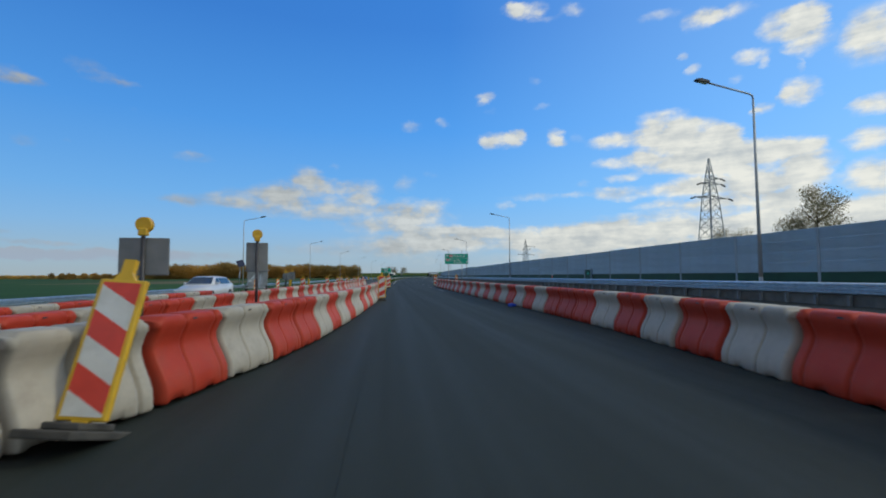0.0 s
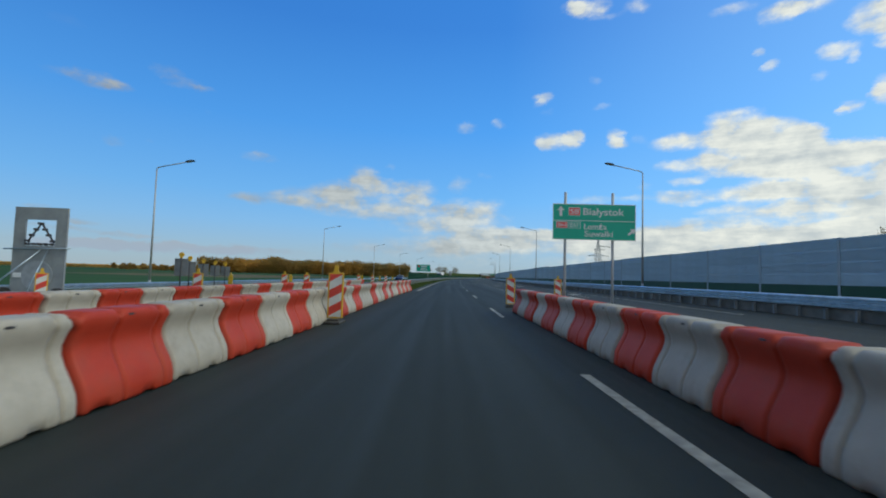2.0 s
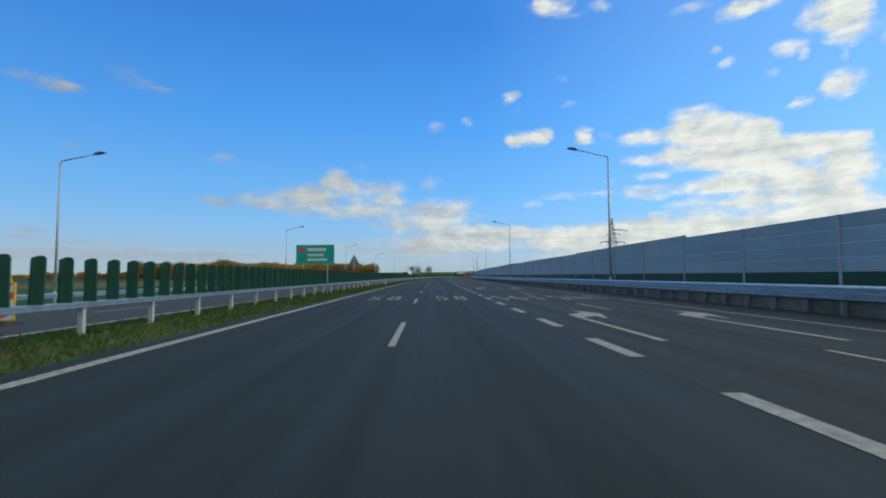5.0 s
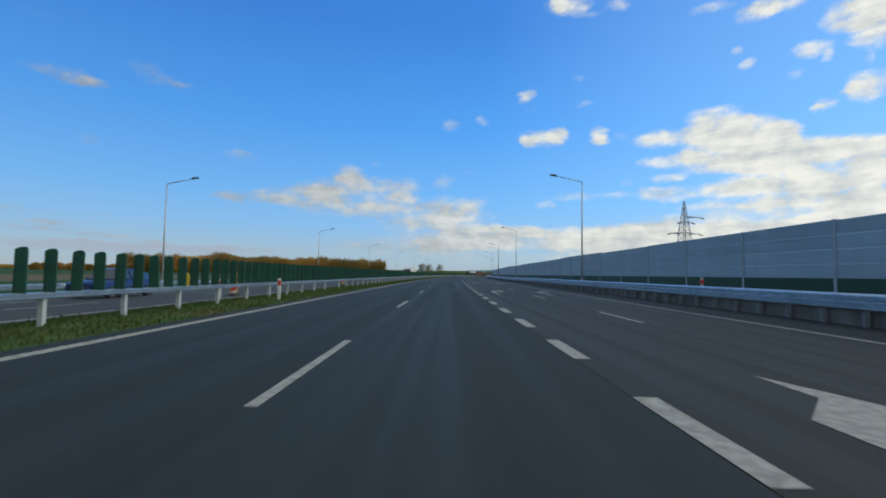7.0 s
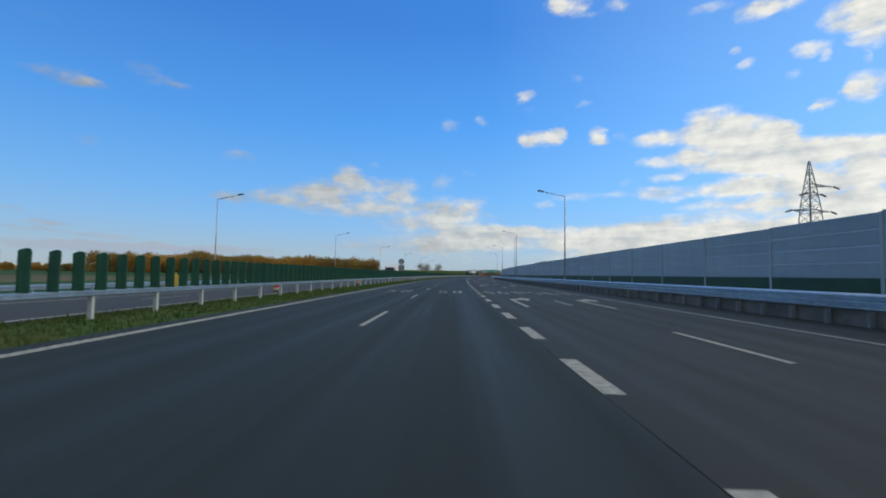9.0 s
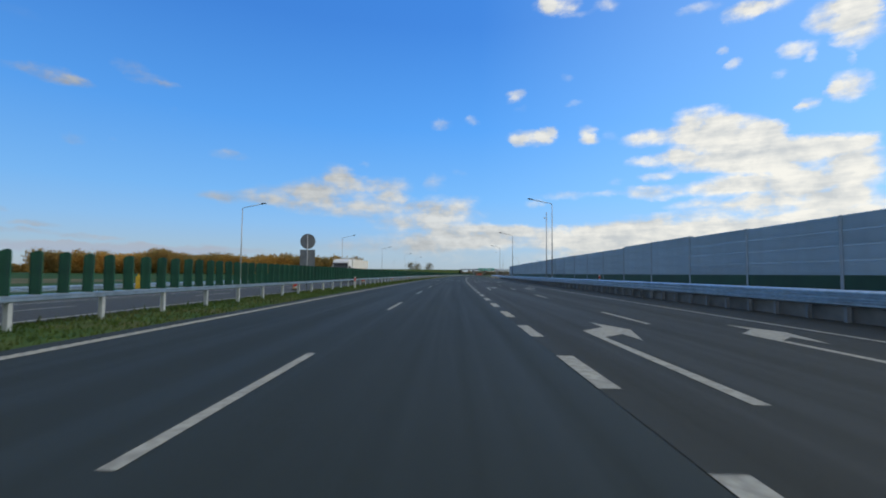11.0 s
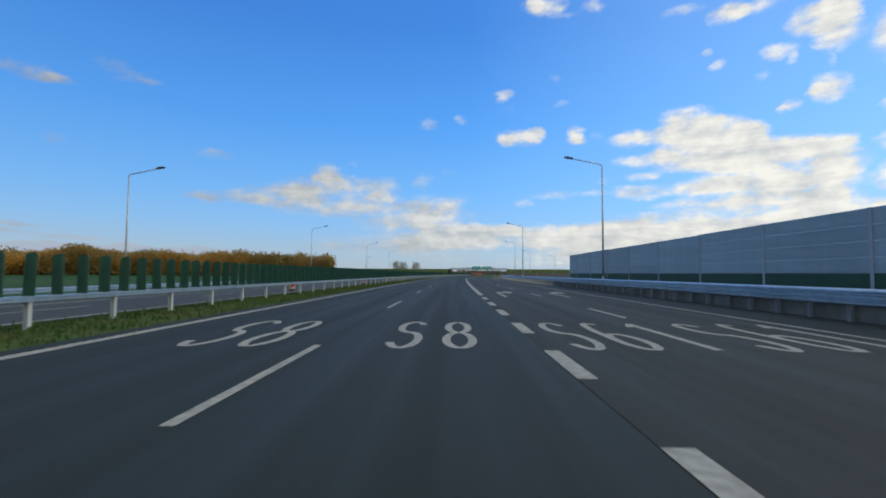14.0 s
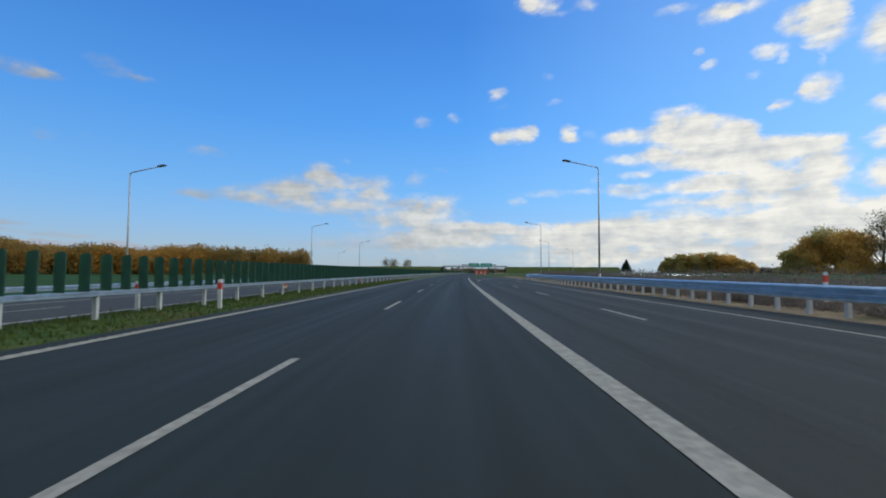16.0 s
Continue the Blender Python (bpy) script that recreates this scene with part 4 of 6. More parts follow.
LEFT_FACE = [(-9.4, -8.0), (0, -7.05), (3.3, -6.75), (4.6, -6.22), (6.9, -5.75), (9, -5.45), (13.5, -5.12), (20, -4.78), (30, -4.62), (46, -4.52), (60, -4.55), (69, -4.38)]
barrier_row("RWRWRWRWRWWW" + "RWRRWRWRWWRWRWWW", -8.86, 1.12, LEFT_FACE, -1, "barriers left of the diverted lane")
for colors, s0, unit in (("RWRWRWW", 22.48, 1.171), ("RRRWRW", 30.68, 1.123), ("RWRWR", 37.42, 1.22), ("WWRWR", 43.52, 1.165), ("WWRWW", 49.345, 1.165), ("RWRWWR", 55.17, 1.14), ("WRWRWR", 62.01, 1.093)):
    barrier_row(colors, s0, unit, LEFT_FACE, -1, "barriers left of the diverted lane")
RIGHT_FACE = [(-8, -1.7), (0, -0.45), (4.1, 0.05), (6.4, 0.28), (9.1, 0.55), (14, 0.66), (30, 0.66), (50.6, 0.6)]
for colors, s0, unit in (("WR" * 8 + "RR", -7.44, 1.2), ("WR" * 15, 14.16, 1.194)):
    barrier_row(colors, s0, unit, RIGHT_FACE, 1, "barriers right of the diverted lane")
OPPOSITE_FACE = [(-9, -8.4), (20, -8.1), (50, -7.95), (70, -7.9)]
for colors, s0, unit in (("RWRWRWRWRWRWRWRRWRWRWRWRWRW", -9.16, 1.2252), ("RWRWRW", 23.92, 1.2217), ("RR", 31.25, 1.09), ("WWRWRR", 33.43, 1.2817), ("WRWRWRWRW", 41.12, 1.1744), ("RWRWWR", 51.69, 1.2767), ("WRWRWWWR", 59.35, 1.185)):
    barrier_row(colors, s0, unit, OPPOSITE_FACE, -1, "barriers beside the opposite lane", lambda u: -0.06)
barrier_row("RWRWWRWRWRWRWRWRWR", -3.0, 1.22, [(-3, -10.7), (18.6, -10.9)], -1, "barriers beyond the opposite lane", lambda u: far_z(u))

noise_barrier()
guard_rail_right()
rail_end_right()
concrete_foot()
median_rail()
glare_screen()
far_rail()


# ---- street lamps and masts ----
def street_lamp(s, u, side, z0, top, label):
    """side: -1 for an arm to the left, +1 to the right."""
    e = empty("street_lamp", at_road(s, u, z0))
    h = top - z0
    bm = bmesh.new()
    tube(bm, (0, 0, 0), (0, 0, 1.0), 0.105, 0.10, 12)
    tube(bm, (0, 0, 1.0), (0, 0, h - 0.25), 0.095, 0.05, 12)
    part("pole", bm, M["pole"], e)
    bm = bmesh.new()
    pts = [(0, h - 0.26), (0.02, h - 0.1), (0.10, h - 0.02), (0.30, h + 0.05), (2.55, h + 0.52)]
    for (a, b), (c, d) in zip(pts, pts[1:]):
        tube(bm, (side * a, 0, b), (side * c, 0, d), 0.045, 0.042, 10)
    part("arm", bm, M["pole"], e)
    bm = bmesh.new()
    outline = [(2.45, h + 0.50), (2.5, h + 0.47), (3.05, h + 0.57), (3.18, h + 0.62), (3.16, h + 0.67), (2.9, h + 0.69), (2.5, h + 0.60)]
    prism(bm, [(side * a, b) for a, b in outline], -0.14, 0.14)
    bmesh.ops.recalc_face_normals(bm, faces=bm.faces)
    head = part("head", bm, M["dark"], e)
    bm = bmesh.new()
    prism(bm, [(side * a, b - 0.008) for a, b in ((2.55, h + 0.475), (3.0, h + 0.555), (3.0, h + 0.562), (2.55, h + 0.482))], -0.11, 0.11)
    bmesh.ops.recalc_face_normals(bm, faces=bm.faces)
    part("lens", bm, M["lamp_lens"], head)
    bm = bmesh.new()
    tube(bm, (0, 0, -0.15), (0, 0, 0.03), 0.2, 0.18, 12)
    part("base", bm, M["concrete"], e)
    return tagged(e, label, "street lamp", "lamps along the road")


for s, u in ((-28.8, 14.5), (21.4, 14.5), (72.6, 14.5), (123.3, 14.5), (172.72, 14.5), (223.2, 14.5), (273.45, 14.5), (323.2, 14.5), (374.4, 14.5), (426.0, 17.9), (480.0, 28.2), (535.0, 46.0)):
    street_lamp(s, u, -1, 0.04, 10.45, "tall grey steel street lamp beside the noise barrier" if s < 335 else "tall grey steel street lamp on the road verge")
for s, u in ((21.7, -26.45), (71.9, -26.45), (121.9, -26.45), (172.4, -26.45), (222.8, -26.45), (273.1, -26.45), (323.3, -26.45), (372.4, -26.45), (420.5, -26.45), (470.5, -29.5), (545.0, -60.0)):
    street_lamp(s, u, 1, -0.85, 9.64, "tall grey steel street lamp beyond the opposite carriageway")


def camera_mast():
    e = tagged(empty("camera_mast", at_road(278.08, 14.62, 0.03)), "slim grey steel mast with a surveillance camera", "mast")
    bm = bmesh.new()
    tube(bm, (0, 0, 0), (0, 0, 9.95), 0.075, 0.055, 10)
    part("pole", bm, M["pole"], e)
    bm = bmesh.new()
    tube(bm, (0, 0, 9.1), (-0.3, -0.1, 9.15), 0.025, 0.025, 6)
    part("bracket", bm, M["pole"], e)
    bm = bmesh.new()
    tube(bm, (-0.3, 0.1, 9.16), (-0.3, -0.28, 9.05), 0.085, 0.085, 10)
    part("camera_housing", bm, M["sign_white"], e)


camera_mast()


def pylon(s, u, height, turn, label, wide, arms):
    e = tagged(empty("power_pylon", at_road(s, u, -0.2, turn)), label, "pylon")
    H = height

    def half(z):
        w0, w1, zm = 2.6 * wide, 1.25 * wide, 0.66 * H
        return w0 + (w1 - w0) * min(z / zm, 1.0) if z < zm else w1 + (0.06 - w1) * (z - zm) / (H - zm)

    bm = bmesh.new()
    zs = [0, 0.09, 0.18, 0.27, 0.36, 0.44, 0.51, 0.58, 0.65, 0.72, 0.79, 0.86, 0.93, 1.0]
    zs = [z * H for z in zs]
    for a, b in zip(zs, zs[1:]):
        ha, hb = half(a), half(b)
        ca = [(ha, ha), (-ha, ha), (-ha, -ha), (ha, -ha)]
        cb = [(hb, hb), (-hb, hb), (-hb, -hb), (hb, -hb)]
        for k in range(4):
            tube(bm, (*ca[k], a), (*cb[k], b), 0.09, 0.08, 4, False)
            j = (k + 1) % 4
            tube(bm, (*ca[k], a), (*cb[j], b), 0.04, 0.04, 3, False)
            tube(bm, (*ca[j], a), (*cb[k], b), 0.04, 0.04, 3, False)
            tube(bm, (*ca[k], a), (*ca[j], a), 0.04, 0.04, 3, False)
    part("lattice_tower", bm, M["galv_dull"], e)
    for z, xs in ((f * H, xs) for f, xs in arms):
        for xe in xs:
            bm = bmesh.new()
            h = half(z)
            sg = 1 if xe > 0 else -1
            for y in (h, -h):
                tube(bm, (sg * h * 0.9, y * 0.9, z), (xe, 0, z + 0.1), 0.08, 0.07, 4)
            tube(bm, (0, 0, z + 0.45), (xe, 0, z + 0.12), 0.09, 0.09, 4)
            for f in (0.35, 0.65):
                tube(bm, (sg * h + (xe - sg * h) * f, h * (1 - f), z), (sg * h + (xe - sg * h) * f, -h * (1 - f), z), 0.035, 0.035, 3)
            arm = part("cross_arm", bm, M["galv_dull"], e)
            bm = bmesh.new()
            for k in range(7):
                tube(bm, (xe + sg * 0.16 * k, 0, z + 0.1 - 0.05 * k), (xe + sg * (0.16 * k + 0.12), 0, z + 0.06 - 0.05 * k), 0.15, 0.11, 8)
            part("insulator", bm, M["dark"], arm)
    return e


pylon(79.0, 53.6, 22.7, 12, "grey lattice steel power pylon in the field behind the noise barrier", 0.78, ((0.675, (-3.4, 4.3)), (0.79, (-1.9, 2.6)), (0.835, (2.6,))))
pylon(247.4, 59.6, 21.0, 12, "grey lattice steel power pylon standing alone behind the noise barrier", 0.72, ((0.60, (-3.6, 4.0)), (0.735, (-0.9, 2.0)), (0.80, (4.6,))))


# ---- signs ----
def arrow_outline(w, h, head):
    return [(-w * 0.18, 0), (w * 0.18, 0), (w * 0.18, h - head), (w * 0.5, h - head), (0, h), (-w * 0.5, h - head), (-w * 0.18, h - head)]


def flat_shape(name, outline, z, material, parent, depth=0.004):
    bm = bmesh.new()
    a = [bm.verts.new((x, -z, y)) for x, y in outline]
    f = bm.faces.new(a)
    r = bmesh.ops.extrude_face_region(bm, geom=[f])
    for v in r["geom"]:
        if isinstance(v, bmesh.types.BMVert):
            v.co.y -= depth
    bmesh.ops.recalc_face_normals(bm, faces=bm.faces)
    return part(name, bm, material, parent)


def rect(x0, x1, z0, z1):
    return [(x0, z0), (x1, z0), (x1, z1), (x0, z1)]


def sign_word(word, x0, x1, z0, z1, material, parent, depth):
    ob = lettering("word", word, x0, x1, z0, z1, material)
    ob.parent = parent
    ob.matrix_basis = Matrix.Translation((0, -depth, 0)) @ Matrix.Rotation(radians(90), 4, "X")
    return ob


def direction_sign():
    e = tagged(empty("direction_sign", at_road(47.62, 1.41, -0.045, -2)), "green direction sign with white lettering on two steel posts", "road sign")
    W, Z0, Z1 = 2.45, 2.42, 3.50
    bm = bmesh.new()
    box(bm, (0, 0, Z0), (W, 0.04, Z1), 0.012)
    board = part("board", bm, M["sign_green"], e)
    for o in (rect(0, W, Z1 - 0.018, Z1), rect(0, W, Z0, Z0 + 0.018), rect(0, 0.018, Z0 + 0.018, Z1 - 0.018), rect(W - 0.018, W, Z0 + 0.018, Z1 - 0.018), rect(0.02, W - 0.02, 2.985, 3.003)):
        flat_shape("rim", o, 0.001, M["sign_white"], board)
    k = W / 446.0
    X = lambda p: (p - 322) * k
    flat_shape("arrow", [(x + X(365), y + 3.13) for x, y in arrow_outline(0.21, 0.30, 0.13)], 0.001, M["sign_white"], board)
    for word, x0, x1, z0, z1, box_mat in (("S8", 407, 470, 3.15, 3.39, M["sign_red"]), ("S61", 341, 402, 2.76, 2.96, M["sign_red"]), ("E67", 409, 472, 2.76, 2.96, M["sign_green"])):
        flat_shape("number_field", rect(X(x0), X(x1), z0, z1), 0.001, M["sign_white"], board)
        flat_shape("number_field", rect(X(x0) + 0.014, X(x1) - 0.014, z0 + 0.014, z1 - 0.014), 0.004, box_mat, board)
        sign_word(word, X(x0) + 0.045, X(x1) - 0.045, z0 + 0.045, z1 - 0.045, M["sign_white"], board, 0.0105)
    sign_word("Białystok", X(486), X(707), 3.10, 3.375, M["sign_white"], board, 0.004)
    sign_word("Łomża", X(487), X(613), 2.735, 2.925, M["sign_white"], board, 0.004)
    sign_word("Suwałki", X(494), X(646), 2.52, 2.70, M["sign_white"], board, 0.004)
    c, s_ = math.cos(radians(-50)), math.sin(radians(-50))
    flat_shape("arrow", [(X(728) + x * c - y * s_, 2.60 + x * s_ + y * c) for x, y in arrow_outline(0.18, 0.27, 0.12)], 0.001, M["sign_white"], board)
    for x in (0.39, 1.80):
        bm = bmesh.new()
        tube(bm, (x, 0.09, -0.02), (x, 0.09, 3.86), 0.042, 0.042, 12)
        part("post", bm, M["pole"], e)


direction_sign()


def back_sign(s, u, kind, z, label):
    e = tagged(empty("road_sign", at_road(s, u, z)), label, "road sign")
    top = 3.2 if kind == "triangle" else 3.5
    bm = bmesh.new()
    tube(bm, (0, -0.03, 0), (0, -0.03, top - 0.1), 0.032, 0.032, 10)
    part("post", bm, M["galv_dull"], e)
    bm = bmesh.new()
    if kind == "triangle":
        pts = []
        for cx, cz, a0 in ((-0.5, 2.22, 180), (0.5, 2.22, 300), (0.0, 3.06, 60)):
            for q in range(5):
                a = radians(a0 + q * 30 - 0)
                pts.append((cx * 0.93 + 0.06 * math.cos(a), cz + 0.03 + 0.06 * math.sin(a)))
        prism(bm, pts, 0.01, 0.035)
    else:
        prism(bm, [(0.45 * math.cos(q * math.tau / 32), 3.03 + 0.45 * math.sin(q * math.tau / 32)) for q in range(32)], 0.01, 0.035)
    bmesh.ops.recalc_face_normals(bm, faces=bm.faces)
    part("plate", bm, M["sign_back"], e)
    if kind != "triangle":
        bm = bmesh.new()
        box(bm, (-0.45, 0.01, 1.55), (0.45, 0.035, 2.54), 0.01)
        part("plate", bm, M["sign_back"], e)
    return e


back_sign(131.0, -6.54, "triangle", -0.03, "grey back of a triangular warning sign on a post")
back_sign(240.0, -6.66, "round", -0.03, "grey backs of a round and a square sign on one post")


def median_sign():
    """The green board over the median, seen far ahead."""
    e = tagged(empty("direction_sign", at_road(117.6, -6.75, -0.03, -6)), "distant green direction sign on posts in the median", "road sign")
    bm = bmesh.new()
    box(bm, (-1.25, 0, 1.97), (1.25, 0.04, 3.2), 0.01)
    b = part("board", bm, M["sign_green"], e)
    for z0, z1, x0, x1 in ((2.8, 3.0, -0.5, 0.7), (2.48, 2.62, -0.5, 0.55), (2.18, 2.32, -0.5, 0.8)):
        flat_shape("writing_bar", rect(x0, x1, z0, z1), 0.001, M["sign_white"], b)
    flat_shape("number_field", rect(-1.05, -0.65, 2.75, 3.02), 0.001, M["sign_red"], b)
    for x in (-0.8, 0.8):
        bm = bmesh.new()
        tube(bm, (x, 0.08, 0), (x, 0.08, 3.3), 0.035, 0.035, 8)
        part("post", bm, M["pole"], e)


median_sign()


# ---- beacons, posts, warning boards ----
def clip_poly(poly, a, b, c, keep):
    out = []
    for p, q in zip(poly, poly[1:] + poly[:1]):
        dp, dq = (a * p[0] + b * p[1] - c) * keep, (a * q[0] + b * q[1] - c) * keep
        if dp >= 0:
            out.append(p)
        if dp * dq < 0:
            f = dp / (dp - dq)
            out.append((p[0] + (q[0] - p[0]) * f, p[1] + (q[1] - p[1]) * f))
    return out


def beacon(m, slope=1, label="", back=False):
    e = empty("beacon", m)
    w, z0, z1 = 0.145, 0.15, 1.15
    bm = bmesh.new()
    box(bm, (-0.19, -0.36, 0.0), (0.19, 0.36, 0.06), 0.012)
    box(bm, (-0.13, -0.20, 0.06), (0.13, 0.20, 0.11), 0.012)
    part("foot", bm, M["rubber"], e, "heavy grey rubber foot")
    bm = bmesh.new()
    box(bm, (-w - 0.035, -0.028, z0 - 0.03), (w + 0.035, 0.028, z1 + 0.03), 0.014)
    box(bm, (-0.06, -0.028, 0.08), (0.06, 0.028, z0 - 0.02), 0.008)
    prism(bm, [(-0.09, z1 + 0.02), (0.09, z1 + 0.02), (0.045, z1 + 0.09), (0.045, z1 + 0.2), (-0.045, z1 + 0.2), (-0.045, z1 + 0.09)], -0.026, 0.026)
    bmesh.ops.recalc_face_normals(bm, faces=bm.faces)
    body = part("body", bm, M["yellow"], e, "yellow plastic body with a lamp socket")
    if not back:
        rectp = [(-w, z0), (w, z0), (w, z1), (-w, z1)]
        for k in range(-2, 8):
            c0 = z0 - 0.1 + 0.2 * k
            poly = clip_poly(rectp, -slope * 0.55, 1.0, c0, 1)
            if len(poly) > 2:
                poly = clip_poly(poly, -slope * 0.55, 1.0, c0 + 0.2, -1)
            if len(poly) > 2:
                flat_shape("stripe", poly, 0.0285, M["sheet_red"] if k % 2 else M["sheet_white"], body, 0.003)
    return tagged(e, label or "red and white striped guide beacon in a yellow body", "beacon", "guide beacons")


beacon(at_road(3.62, -6.40, 0.03, -5) @ pose(0, 0, 0, -18.6, 3.6, 0), -1, "leaning red and white striped guide beacon against the barriers")
beacon(at_road(22.72, -4.52, 0.0, 6), 1)
beacon(at_road(44.7, -4.34, 0.0), 1)
beacon(at_road(52.65, 0.88, 0.0, -4), -1)
beacon(at_road(57.2, 3.88, 0.0, -4), -1)
for s, u in ((36.8, -16.4), (44.3, -16.5), (49.9, -15.9), (37.6, -11.0), (51.0, -11.0), (60.2, -11.0), (64.3, -11.0), (70.9, -11.0), (81.7, -11.0), (90.1, -11.0), (101.0, -11.0)):
    beacon(at_road(s, u, far_z(u), 5 if u > -13 else 40), 1, "red and white striped guide beacon on the opposite carriageway")
beacon(at_road(71.3, -19.4, far_z(-19.4), 4), 1, "yellow back of a guide beacon on the opposite carriageway", back=True)
for k in range(12):
    beacon(at_road(127.4 + 23.6 * k, -9.2, far_z(-9.2), 4), 1, "red and white striped guide beacon on the opposite carriageway")
    beacon(at_road(85.4 + 19.8 * k, -19.4, far_z(-19.4), 4), 1, "yellow back of a guide beacon on the opposite carriageway", back=True)


def delineator(s, u, z=0.0, label="white roadside delineator post with a red band"):
    e = empty("delineator_post", at_road(s, u, z))
    bm = bmesh.new()
    prism(bm, [(-0.06, 0.0), (0.06, 0.0), (0.06, 0.86), (0.03, 0.9), (-0.06, 0.9)], -0.035, 0.035)
    bmesh.ops.bevel(bm, geom=list(bm.edges), offset=0.006, segments=1, affect="EDGES")
    bmesh.ops.recalc_face_normals(bm, faces=bm.faces)
    part("post", bm, M["sheet_white"], e)
    bm = bmesh.new()
    box(bm, (-0.063, -0.038, 0.60), (0.063, 0.038, 0.80))
    part("reflector_band", bm, M["sheet_red"], e, "red reflective band")
    return tagged(e, label, "delineator", "delineator posts")


for s in (146.6, 246.8, 347.6, 447.5):
    delineator(s, -5.28, -0.01)
    delineator(s - 0.6, -7.45, -0.06, "white delineator post at the opposite carriageway")
for s in (48.3, 148.6, 248.6, 347.6):
    delineator(s, 13.1, 0.32, "white delineator post with a red band behind the guard rail")


def warning_board(s, u, z, w, z0, z1, turn, label, face="back"):
    e = tagged(empty("warning_board", at_road(s, u, z, turn)), label, "warning sign")
    bm = bmesh.new()
    tube(bm, (0, 0, 0.02), (0, 0, z1 + 0.1), 0.035, 0.035, 10)
    part("post", bm, M["dark"], e, "rusty steel post")
    bm = bmesh.new()
    box(bm, (-w / 2, 0.04, z0), (w / 2, 0.065, z1), 0.02)
    part("plate", bm, M["sign_back"], e)
    bm = bmesh.new()
    tube(bm, (0, 0.09, z1 + 0.22), (0, -0.03, z1 + 0.22), 0.13, 0.12, 18)
    bmesh.ops.bevel(bm, geom=[ed for ed in bm.edges if len(ed.link_faces) == 2 and ed.calc_face_angle() > 1.0], offset=0.025, segments=3, affect="EDGES")
    lamp = part("warning_lamp", bm, M["yellow"], e, "round yellow warning lamp")
    bm = bmesh.new()
    box(bm, (-0.07, -0.06, z1 + 0.03), (0.07, 0.06, z1 + 0.16), 0.02)
    part("battery_box", bm, M["yellow"], lamp)
    bm = bmesh.new()
    box(bm, (-0.3, -0.3, 0), (0.3, 0.3, 0.12), 0.02)
    part("foot", bm, M["rubber"], e)
    return e


warning_board(8.1, -8.2, -0.06, 0.76, 1.26, 1.88, 4, "dark grey back of a warning board with a yellow lamp")
warning_board(12.5, -7.59, -0.06, 0.53, 1.36, 2.12, 14, "dark grey back of a narrow warning board with a yellow lamp")
for s, u, zt in ((59.3, -16.5, 2.05), (62.8, -18.0, 2.0), (66.1, -18.9, 1.95), (68.9, -19.5, 1.9), (70.5, -19.5, 1.85)):
    warning_board(s, u, far_z(u), 0.7, 1.1, zt, 8, "small dark warning board with a yellow lamp beside the opposite carriageway")


